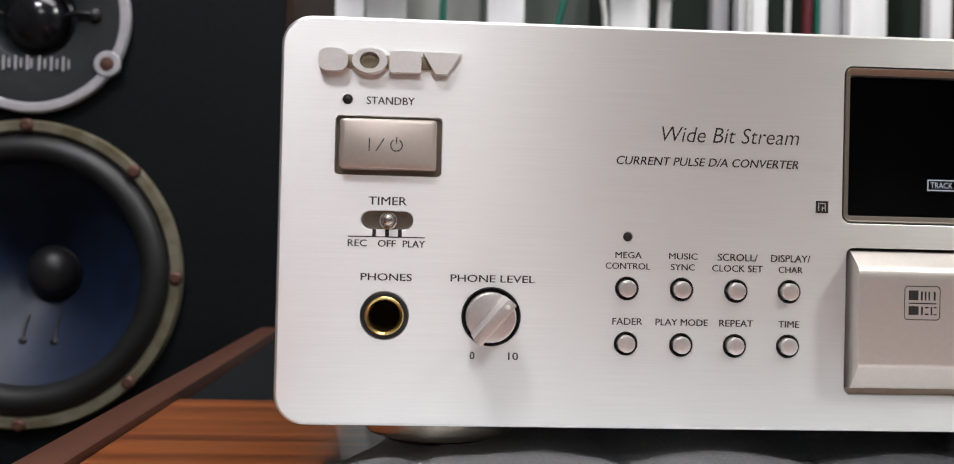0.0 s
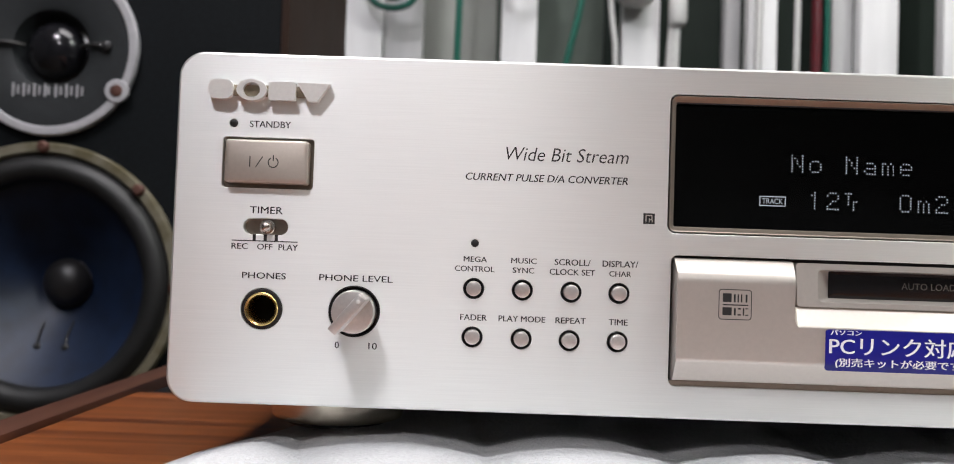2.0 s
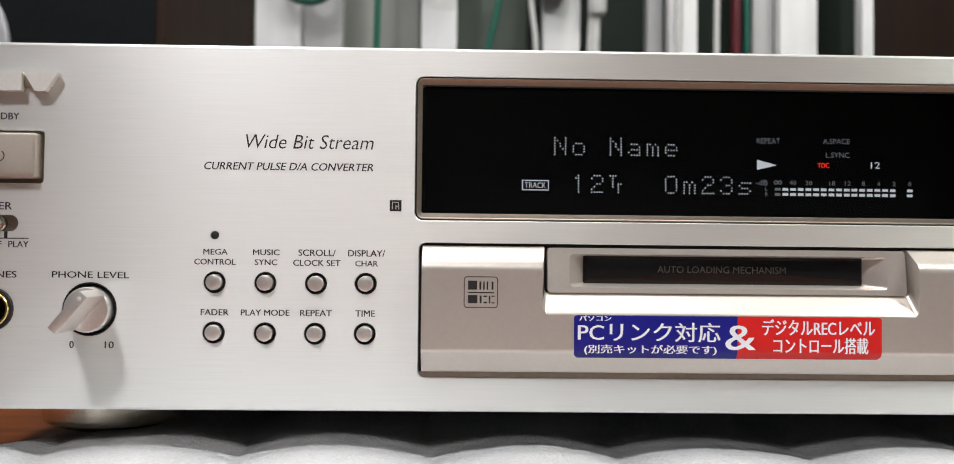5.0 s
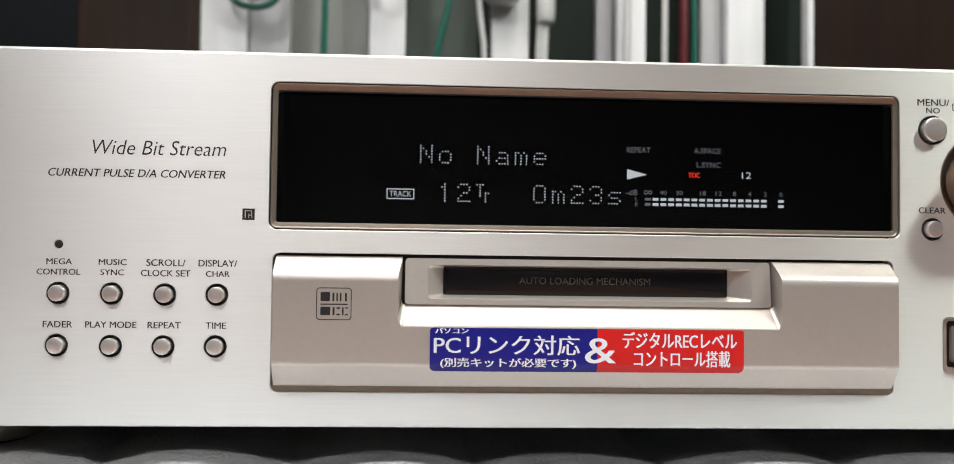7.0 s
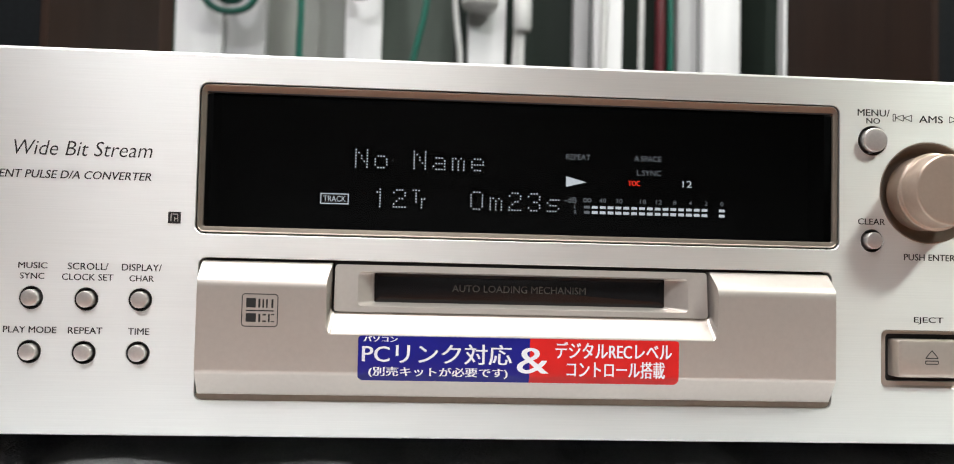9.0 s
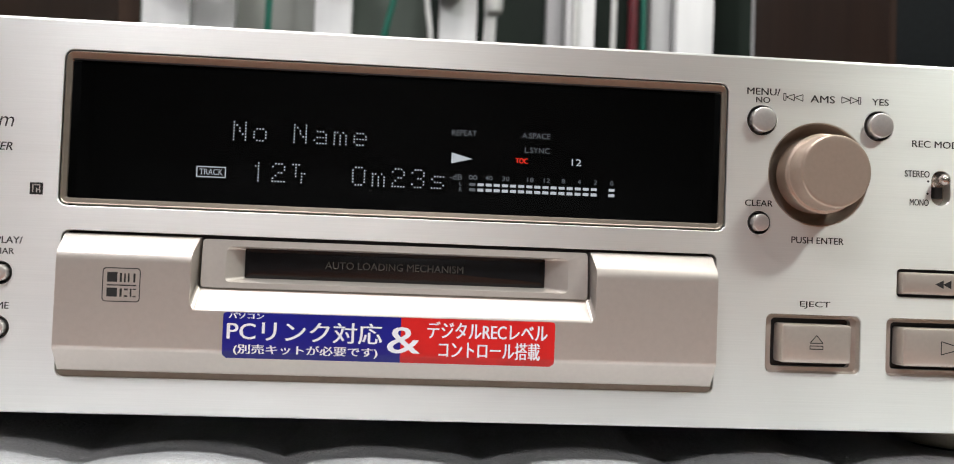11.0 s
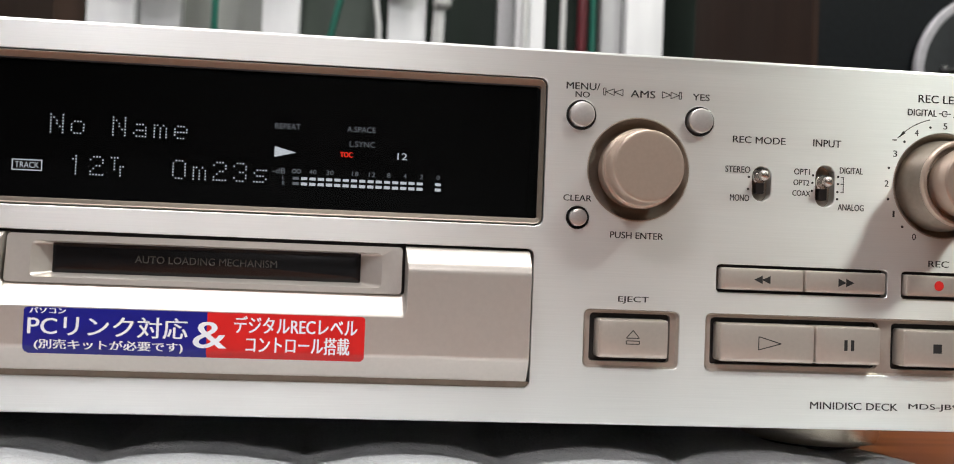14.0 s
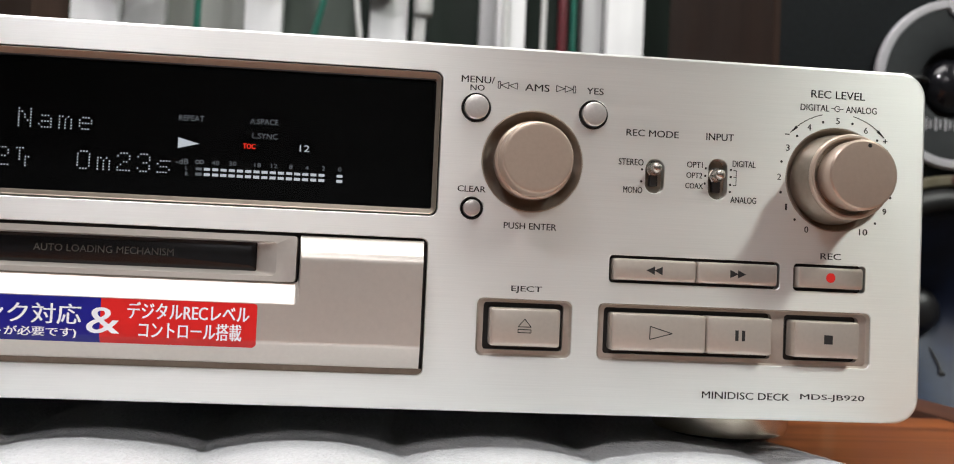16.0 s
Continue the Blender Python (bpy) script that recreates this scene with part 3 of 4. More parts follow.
# ---- display ----
bm = bmesh.new()
o = lambda d, up=0.0: rrect(134.65 + d, 68.15 + d, 299.85 - d, 106.05 - d - up, max(0.5, 2.2 - d))
stack(bm, [(o(0.35), 4.5), (o(0.35), 0.3), (o(0.5), 0.2), (o(0.75, 0.3), 0.45), (rrect(136.2, 69.9, 298.4, 103.9, 0.7), 0.62), (rrect(136.3, 70.0, 298.3, 103.6, 0.6), 0.75), (rrect(136.3, 70.0, 298.3, 103.6, 0.6), 1.38)], last=False)
window = part("display_bezel", bm, DISH, deck, "bronze display bezel")
bm = bmesh.new()
stack(bm, [(rrect(135.6, 69.2, 298.9, 103.4, 0.5), 3.6), (rrect(135.6, 69.2, 298.9, 103.4, 0.5), 1.7), (rrect(135.9, 69.5, 298.6, 103.1, 0.5), 1.4)], first=True)
pane = part("display_glass", bm, GLASS, window, "smoked glass pane")
pane.visible_shadow = False
bm = bmesh.new()
box(bm, 134.8, 0.6, 103.6, 299.7, 1.6, 104.2, 0.1)
part("dark_line", bm, BLACK, window, "thin black line below the bezel's top")
bm = bmesh.new()
VY = 14.3
stack(bm, [(rrect(137, 66, 298, 107, 0.5), 5.0), (rrect(137, 66, 298, 107, 0.5), VY + 0.4)])
tube_panel = part("display_tube", bm, VOID, deck, "dark fluorescent display with lit characters")

TX = lambda x: 181.6 + (x - 181.6) * 1.008
GLYPHS = {
    "N": "10001 11001 10101 10101 10011 10001 10001", "o": "00000 00000 01110 10001 10001 10001 01110", "a": "00000 00000 01110 00001 01111 10001 01111",
    "m": "00000 00000 11010 10101 10101 10101 10101", "e": "00000 00000 01110 10001 11111 10000 01110", "1": "00100 01100 00100 00100 00100 00100 00100",
    "2": "01110 10001 00001 00110 01000 10000 11111", "t": "11100 01000 01000 01011 01010 00010 00010", "0": "01110 10001 10001 10001 10001 10001 01110",
    "3": "01110 10001 00001 00110 00001 10001 01110", "s": "00000 00000 01111 10000 01110 00001 11110"}


def characters(text, x, z, pitch):
    for k, ch in enumerate(text):
        if ch == " ":
            continue
        polys = []
        for r, line in enumerate(GLYPHS[ch].split()):
            for c, bit in enumerate(line):
                if bit == "1":
                    cx, cz = x + k * pitch + c * 0.76, z - r * 0.77
                    polys.append(rect(cx, cz - 0.36, cx + 0.36, cz))
        flat("character", polys, VY, VFD, tube_panel)


characters("No Name", TX(172.8), 92.4, 5.21)
characters("12t  0m23s", TX(172.8) + 5.21, 81.9, 5.21)
flat("frame_symbol", frame_bars(TX(163.9), 77.4, TX(171.4), 80.3, 0.28), VY, VFD, tube_panel)
words("TRACK", TX(164.7), 78.1, TX(170.6), 79.65, VFD, parent=tube_panel, y=VY)
words("REPEAT", TX(229.5), 91.4, TX(236.1), 92.9, VFDIM, parent=tube_panel, y=VY)
flat("play_symbol", [[(TX(229.6), 83.9), (TX(235.2), 85.3), (TX(229.6), 86.8)]], VY, VFD, tube_panel)
words("A.SPACE", TX(248.2), 91.5, TX(255.7), 93.0, VFDIM, parent=tube_panel, y=VY)
words("L.SYNC", TX(249.0), 87.6, TX(255.7), 89.1, VFDIM, parent=tube_panel, y=VY)
words("TOC", TX(246.6), 84.7, TX(249.8), 86.1, VFDRED, parent=tube_panel, y=VY, bold=0.16)
words("12", TX(261.7), 84.7, TX(264.3), 86.5, VFD, parent=tube_panel, y=VY)
words("-dB", TX(229.3), 79.6, TX(232.6), 81.1, VFDIM, parent=tube_panel, y=VY)
words("L", TX(231.9), 78.1, TX(232.6), 79.1, VFDIM, parent=tube_panel, y=VY)
words("R", TX(231.9), 76.5, TX(232.7), 77.6, VFDIM, parent=tube_panel, y=VY)
for txt, x, w in (("∞", 235.5, 2.3), ("40", 239.7, 1.9), ("30", 244.2, 1.9), ("18", 250.8, 1.7), ("12", 255.2, 1.7), ("8", 259.6, 0.9), ("4", 263.9, 0.9), ("2", 268.3, 0.9), ("0", 272.7, 0.9)):
    words(txt, TX(x - w / 2), 79.8, TX(x + w / 2), 81.0, VFDIM, parent=tube_panel, y=VY)
for i in range(17):
    x = 234.6 + 2.165 * i if i < 16 else 271.9
    lit = VFDIM if i in (0,) else VFD
    flat("level_bar", [rect(TX(x), 78.15, TX(x + 1.6), 78.9)], VY, lit, tube_panel)
    flat("level_bar", [rect(TX(x), 76.7, TX(x + 1.6), 77.5)], VY, lit, tube_panel)

# ---- disc tray ----
TF = -5.0
FX = lambda x: 181.6 + (x - 181.6) * 0.978  # a place on the door's raised face
FZ = lambda z: 59.1 + (z - 59.1) * 0.978


def tray_surface(z):
    if z < 34.5:
        return TF - 0.06 + (34.5 - z) * 3.6 / 5.2
    return TF - 0.06


def prism(bm, x0, x1, profile, lean0=0.0, lean1=0.0):
    """A bar along x; lean slants an end outwards with its depth behind the raised face."""
    at = lambda x, lean, y: x + lean * (min(y, -0.9) - TF) / 4.1
    a = [bm.verts.new((at(x0, lean0, y) * MM, y * MM, z * MM)) for y, z in profile]
    b = [bm.verts.new((at(x1, lean1, y) * MM, y * MM, z * MM)) for y, z in profile]
    bridge(bm, a, b)
    bm.faces.new(a), bm.faces.new(b)


def notch_corner(bm, x0, x1, way):
    """A hollow corner where the ledge meets the side of the cut-out; way: +1 opens to the right, -1 to the left."""
    rows = []
    for x, y, z, rad in ((x0, TF, 43.9, 2.4), (x1, -1.15, 49.1, 1.5)):
        arc = [(x + way * rad * (1 - math.cos(radians(a))), z + rad * (1 - math.sin(radians(a)))) for a in range(0, 91, 15)]
        rows.append([bm.verts.new((x * MM, y * MM, z * MM))] + [bm.verts.new((p * MM, y * MM, q * MM)) for p, q in arc])
    bridge(bm, *rows)
    bm.faces.new(rows[0]), bm.faces.new(rows[1])


side = [(3, 61.6), (0.2, 61.4), (-0.3, 61.1), (-0.5, 60.93), (-3.4, 58.5), (-4.2, 57.7), (-4.7, 56.8), (-4.95, 55.9), (TF, 55.2), (TF, 55.0),
        (TF, 35.3), (TF, 35.1), (-4.95, 34.5), (-4.75, 34.0), (-4.6, 33.8), (-1.2, 29.0), (-1.0, 28.8), (-0.6, 28.6), (3, 28.4)]
mid = [(3, 49.4), (-0.9, 49.4), (-1.2, 49.1), (-1.4, 48.85), (-4.2, 45.2), (-4.6, 44.7), (-4.9, 44.3), (TF, 44.0), (TF, 43.8)] + side[10:]
bm = bmesh.new()
prism(bm, 136.8, 168.0, side, 0.0, 0.8)
prism(bm, 266.2, 296.8, side, -0.8, 0.0)
prism(bm, 168.0, 266.2, mid, 0.8, -0.8)
notch_corner(bm, 168.0, 168.8, 1)
notch_corner(bm, 266.2, 265.4, -1)
tray = part("disc_tray", bm, TRAY, deck, "champagne disc door with a loading slot", angle=42)
backing(135.5, 26.4, 298.3, 28.4, 0.8, DISH, "tray_ledge", "bronze ledge below the disc door")
backing(135.5, 26.4, 298.3, 62.6, 3.2, BLACK, "tray_well", "black gap round the disc door")
bm = bmesh.new()
a = verts(bm, rrect(169.6, 49.5, 264.6, 61.25, 0.9, 3), -0.9)
bridge(bm, a, verts(bm, rrect(169.6, 49.5, 264.6, 61.25, 0.9, 3), 3.0))
b = verts(bm, rrect(175.4, 50.9, 259.6, 59.6, 1.2, 4), -0.9)
c = verts(bm, rrect(179.6, 52.0, 254.0, 59.2, 0.4, 4), 2.6)
fill(bm, [a, b])
bridge(bm, b, c)
for v in a + b:  # plate tilted back to catch more light and look paler
    v.co.y += (-0.7 + 1.3 * (v.co.z / MM - 49.5) / 11.75) * MM
part("slot_plate", bm, TRAY, tray, "recessed plate round the slot")
bm = bmesh.new()
stack(bm, [(rrect(179.4, 51.9, 254.2, 59.3, 0.4, 4), 3.1), (rrect(179.4, 51.9, 254.2, 59.3, 0.4, 4), 2.3), (rrect(180.6, 53.0, 253.0, 58.4, 0.4, 4), 1.8)])
part("slot_flap", bm, FLAP, tray, "glossy black slot flap")
words("AUTO LOADING MECHANISM", 199.1, 54.9, 233.5, 56.7, GREYINK, parent=tray, y=1.7, bold=0.0)
bm = bmesh.new()
stack(bm, [(rrect(FX(146.9), 45.5, FX(155.9), 53.6, 0.9), TF - 0.03), (rrect(FX(146.9) + 0.22, 45.72, FX(155.9) - 0.22, 53.38, 0.7), TF - 0.035)], last=False)
part("format_frame", bm, INK, tray)
for bar in [rect(FX(148.0), 50.2, FX(150.4), 52.5), rect(FX(151.0), 50.2, FX(151.5), 52.3), rect(FX(152.0), 50.2, FX(152.4), 52.3), rect(FX(152.9), 50.2, FX(153.3), 52.3), rect(FX(154.2), 50.2, FX(154.7), 52.3),
            rect(FX(148.0), 49.3, FX(154.9), 49.6), rect(FX(148.0), 46.7, FX(150.5), 48.8), rect(FX(151.1), 46.7, FX(151.6), 48.7), rect(FX(152.1), 46.7, FX(153.0), 47.1), rect(FX(152.1), 48.3, FX(153.0), 48.7), rect(FX(153.5), 46.7, FX(153.9), 48.7), rect(FX(154.2), 46.7, FX(155.0), 47.0), rect(FX(154.2), 48.4, FX(155.0), 48.7)]:
    flat("format_mark", [bar], TF - 0.03, INK, tray)


def sticker(x0, x1, mat, round_left, label):
    bm = bmesh.new()
    zs = [32.9, 33.4, 33.8, 34.3, 34.9, 39, 43.3, 43.7, 43.9]
    rows = []
    for z in zs:
        cut = 0.9 if z in (32.9, 43.9) else (0.25 if z in (33.4, 43.7) else 0)
        a, b = (x0 + cut, x1) if round_left else (x0, x1 - cut)
        y = tray_surface(z) - 0.02
        rows.append([bm.verts.new((x * MM, y * MM, z * MM)) for x in (a, b)])
    for p, q in zip(rows, rows[1:]):
        bm.faces.new((p[0], p[1], q[1], q[0]))
    bmesh.ops.recalc_face_normals(bm, faces=bm.faces)
    bmesh.ops.solidify(bm, geom=bm.faces[:], thickness=-0.00005)
    return part("sticker", bm, mat, tray, label)


sticker(FX(176.0), FX(219.3), BLUE, True, "blue half of the shop sticker")
sticker(FX(219.3), FX(257.8), RED, False, "red half of the shop sticker")
ts = lambda z: tray_surface(z) - 0.12
words("パソコン", FX(177.3), FZ(42.1), FX(185.7), FZ(43.5), WHITEINK, parent=tray, surface=ts, bold=0.16)
words("PCリンク対応", FX(177.0), FZ(36.7), FX(214.6), FZ(41.8), WHITEINK, parent=tray, surface=ts, bold=0.16)
words("(別売キットが必要です)", FX(178.7), FZ(33.2), FX(213.6), FZ(35.9), WHITEINK, parent=tray, surface=ts, bold=0.16)
words("&", FX(216.0), FZ(34.7), FX(224.0), FZ(41.2), WHITEINK, parent=tray, surface=ts, bold=0.16)
words("デジタルRECレベル", FX(225.8), FZ(38.7), FX(255.8), FZ(42.9), WHITEINK, parent=tray, surface=ts, bold=0.16)
words("コントロール搭載", FX(228.8), FZ(33.9), FX(254.0), FZ(38.1), WHITEINK, parent=tray, surface=ts, bold=0.16)

# ---- right-hand controls ----
words("MENU/", 304.7, 103.6, 313.4, 105.4)
words("NO", 307.1, 101.6, 310.8, 103.1)
words("AMS", 321.5, 102.3, 328.0, 104.2)
words("YES", 338.0, 102.4, 342.5, 104.1)
words("CLEAR", 304.9, 74.9, 312.2, 76.5)
words("PUSH ENTER", 317.4, 65.8, 331.3, 67.5)


def outline(pts, w):
    return [seg(*pts[i], *pts[(i + 1) % len(pts)], w) for i in range(len(pts))]


flat("symbol", [p for poly in (rect(314.4, 102.5, 315.0, 104.3), [(317.2, 102.5), (317.2, 104.2), (315.1, 103.4)], [(319.5, 102.5), (319.5, 104.2), (317.3, 103.4)]) for p in outline(poly, 0.2)], P, INK, panel)
flat("symbol", [p for poly in (rect(334.4, 102.5, 335.0, 104.3), [(332.2, 102.5), (332.2, 104.2), (334.3, 103.4)], [(329.9, 102.5), (329.9, 104.2), (332.1, 103.4)]) for p in outline(poly, 0.2)], P, INK, panel)


def dish(cx, cz, r, inner, depth):
    bm = bmesh.new()
    lathe(bm, cx, cz, ((r, 3.9), (r, 0.15), (r - 0.25, 0.12), (r - 1.0, depth * 0.55), (r - 2.0, depth * 0.9), (inner, depth), (inner - 0.6, depth)), 72)
    return part("knob_dish", bm, BOWL, deck, "bronze dished ring round the knob")


dish(324.3, 83.7, 13.38, 10.5, 5.0)
bm = bmesh.new()
lathe(bm, 324.3, 83.7, ((9.9, 3.4), (9.9, -1.9), (10.15, -2.2), (10.25, -2.8), (10.05, -3.4), (9.6, -3.6), (9.45, -3.9), (9.15, -8.9), (9.0, -9.4), (8.75, -9.7), (8.4, -9.8), (8.0, -9.8)), 72)
part("jog_knob", bm, KNOB, deck, "champagne jog knob", angle=20)

words("REC LEVEL", 399.7, 105.2, 414.9, 107.3)
words("DIGITAL", 396.8, 101.6, 404.9, 103.4)
words("ANALOG", 409.6, 101.6, 418.3, 103.4)
flat("symbol", [seg(405.5, 102.5, 406.5, 102.5, 0.22), seg(407.2, 102.5, 408.9, 102.5, 0.22)]
     + [seg(407.2 + 0.75 * math.cos(radians(a)), 102.5 + 0.75 * math.sin(radians(a)), 407.2 + 0.75 * math.cos(radians(a + 30)), 102.5 + 0.75 * math.sin(radians(a + 30)), 0.22) for a in range(30, 330, 30)], P, INK, panel)
CX, CZ = 407.4, 83.2
for i in range(11):
    a = radians(90 + (5 - i) * 30)
    r = 16.0
    x, z = CX + r * math.cos(a), CZ + r * math.sin(a)
    w = 2.3 if i == 10 else (0.5 if i == 1 else 1.05)
    words(str(i), x - w / 2, z - 0.85, x + w / 2, z + 0.85)
    if i < 10:
        b = radians(90 + (5 - i - 0.5) * 30)
        flat("scale_dot", [circle(CX + r * math.cos(b), CZ + r * math.sin(b), 0.36, 14)], P, INK, panel)
arc = lambda a0, a1: [seg(CX + 18 * math.cos(radians(a)), CZ + 18 * math.sin(radians(a)), CX + 18 * math.cos(radians(a + s)), CZ + 18 * math.sin(radians(a + s)), 0.22) for s in [math.copysign(4.2, a1 - a0)] for a in np.arange(a0, a1, s)]
flat("scale_arc", arc(104, 134) + [[(394.1, 95.2), (396.3, 96.8), (395.7, 97.4)]], P, INK, panel)
flat("scale_arc", arc(76, 46) + [[(420.7, 95.2), (418.5, 96.8), (419.1, 97.4)]], P, INK, panel)
words("-", 392.7, 94.7, 393.9, 95.0)
words("+", 420.4, 93.8, 421.6, 95.0)
dish(CX, CZ, 14.08, 12.4, 2.6)
bm = bmesh.new()
lathe(bm, CX, CZ, ((12.2, 3.4), (12.2, 0.6), (11.9, -1.2), (11.3, -3.6), (10.6, -5.4), (10.2, -6.6), (9.0, -6.7)), 72)
outer_knob = part("level_ring_knob", bm, DISH, deck, "bronze outer level ring", angle=24)
bm = bmesh.new()
lathe(bm, CX, CZ, ((10.2, -6.2), (11.0, -6.9), (11.3, -7.6), (11.25, -8.2), (10.9, -8.7), (10.3, -8.8), (9.9, -8.3), (9.6, -7.2)), 72, last=False)
part("flange", bm, KNOB, outer_knob, "champagne flange of the outer ring", angle=40)
bm = bmesh.new()
lathe(bm, CX, CZ, ((8.5, -6.5), (8.5, -9.2), (9.0, -9.4), (9.1, -9.7), (9.1, -14.0), (8.95, -14.5), (8.5, -14.8), (8.2, -14.85)), 72)
cap = part("level_cap_knob", bm, KNOB, deck, "champagne level knob with a pointer hole", angle=20)
flat("pointer_dot", [circle(CX + 7.6 * math.cos(radians(80)), CZ + 7.6 * math.sin(radians(80)), 0.55, 20)], -14.89, INK, cap)

words("REC MODE", 349.1, 92.0, 363.3, 93.8)
words("INPUT", 370.9, 92.0, 378.5, 93.9)
words("STEREO", 347.3, 84.2, 354.0, 85.9)
words("MONO", 348.8, 76.8, 353.9, 78.5)
words("OPT1", 365.9, 84.4, 370.2, 86.0)
words("OPT2", 365.8, 81.6, 370.1, 83.1)
words("COAX", 365.6, 78.8, 370.4, 80.3)
words("DIGITAL", 378.4, 85.2, 384.7, 86.9)
words("ANALOG", 378.1, 75.5, 385.2, 77.2)
for x, z in ((353.7, 83.2), (353.6, 80.0), (371.1, 84.4), (371.0, 82.4), (370.9, 80.3), (378.0, 84.3), (378.0, 82.4), (377.9, 80.3), (377.9, 78.4)):
    flat("scale_dot", [circle(x, z, 0.32, 14)], P, INK, panel)
flat("scale_bracket", [rect(378.7, 84.1, 379.6, 84.3), rect(379.4, 80.3, 379.6, 84.1), rect(378.7, 80.1, 379.6, 80.3), rect(378.7, 82.3, 379.4, 82.5)], P, INK, panel)
for x0, z0, x1, z1, bz in ((354.7, 77.0, 359.8, 86.0, 83.6), (371.9, 76.2, 377.1, 87.1, 82.7)):
    backing(x0 - 0.4, z0 - 0.4, x1 + 0.4, z1 + 0.4, 3.0, DISH, "switch_well", "bronze slot of the switch")
    bm = bmesh.new()
    box(bm, (x0 + x1) / 2 - 1.1, 1.0, bz - 4.6, (x0 + x1) / 2 + 1.1, 3.0, bz + 2.0, 0.3)
    part("switch_slide", bm, BLACK, deck)
    switch_ball((x0 + x1) / 2, bz, 1.5, -1.4, "small silver ball lever")

# search keys, record key, eject and transport keys
words("EJECT", 320.1, 49.1, 328.1, 51.0)
words("REC", 403.6, 61.5, 409.3, 63.2)
backing(345.5, 52.5, 392.8, 60.6, 2.6, BLACK, "key_well", "black well of the search keys")
backing(395.9, 52.4, 416.8, 60.5, 2.6, BLACK, "key_well", "black well of the record key")
rew = key("search_key", 346.8, 53.7, 369.2, 59.4, -1.0, BRONZE, 0.6, 0.75, "bronze-grey rewind key", 2.6)
ffw = key("search_key", 369.5, 53.7, 391.6, 59.4, -1.0, BRONZE, 0.6, 0.75, "bronze-grey forward key", 2.6)
rec = key("record_key", 397.2, 53.7, 415.5, 59.3, -1.0, BRONZE, 0.6, 0.75, "bronze-grey record key with a red dot", 2.6)
flat("symbol", [[(355.6, 56.5), (357.9, 55.4), (357.9, 57.6)], [(357.7, 56.5), (360.0, 55.4), (360.0, 57.6)]], -1.04, INK, rew)
flat("symbol", [[(378.4, 55.4), (380.7, 56.5), (378.4, 57.6)], [(380.5, 55.4), (382.8, 56.5), (380.5, 57.6)]], -1.04, INK, ffw)
flat("red_dot", [circle(406.2, 56.6, 1.3, 28)], -1.04, REDDOT, rec)


def pad_recess(x0, z0, x1, z1, wells):
    """A bronze tray let into the panel, with black wells for the keys."""
    bm = bmesh.new()
    a = verts(bm, rrect(x0 + 0.05, z0 + 0.05, x1 - 0.05, z1 - 0.05, 1.55), 0.3)
    b = verts(bm, rrect(x0 + 0.5, z0 + 0.5, x1 - 0.5, z1 - 0.5, 1.3), 1.5)
    bridge(bm, a, b)
    loops = [b]
    for w in wells:
        c, d = verts(bm, rrect(*w, 1.0), 1.5), verts(bm, rrect(*w, 1.0), 3.8)
        bridge(bm, c, d)
        loops.append(c)
    fill(bm, loops)
    part("key_recess", bm, BRONZE, deck, "bronze recess round the keys")
    for w in wells:
        backing(w[0] - 0.3, w[1] - 0.3, w[2] + 0.3, w[3] + 0.3, 3.2, BLACK, "key_well", "black key well")


pad_recess(311.4, 32.6, 336.4, 47.5, [(313.2, 34.1, 334.4, 46.5)])
pad_recess(343.4, 32.5, 418.2, 47.4, [(345.2, 34.1, 391.0, 46.3), (394.6, 34.0, 415.4, 46.2)])
eject = key("eject_key", 314.7, 35.4, 333.0, 45.2, -2.3, BRONZE, 0.7, 0.75, "bronze-grey eject key", 3.0)
play = key("play_key", 346.6, 35.3, 371.9, 45.1, -2.3, BRONZE, 0.7, 0.7, "bronze-grey play key", 3.0)
pause = key("pause_key", 372.2, 35.3, 389.9, 45.1, -2.3, BRONZE, 0.7, 0.7, "bronze-grey pause key", 3.0)
stop = key("stop_key", 396.0, 35.2, 414.1, 44.9, -2.3, BRONZE, 0.7, 0.75, "bronze-grey stop key", 3.0)
flat("symbol", outline([(322.0, 40.5), (325.4, 40.5), (323.7, 42.5)], 0.22) + outline(rect(322.0, 39.0, 325.4, 39.8), 0.22), -2.34, INK, eject)
flat("symbol", outline([(356.8, 38.5), (356.8, 41.9), (362.8, 40.2)], 0.24), -2.34, INK, play)
flat("symbol", [rect(379.8, 38.9, 380.7, 41.7), rect(381.6, 38.9, 382.5, 41.7)], -2.34, INK, pause)
flat("symbol", [rect(404.2, 38.9, 406.6, 41.3)], -2.34, INK, stop)
words("MINIDISC DECK", 372.1, 23.3, 396.1, 25.2)
words("MDS-JB920", 399.1, 23.4, 417.0, 25.3)


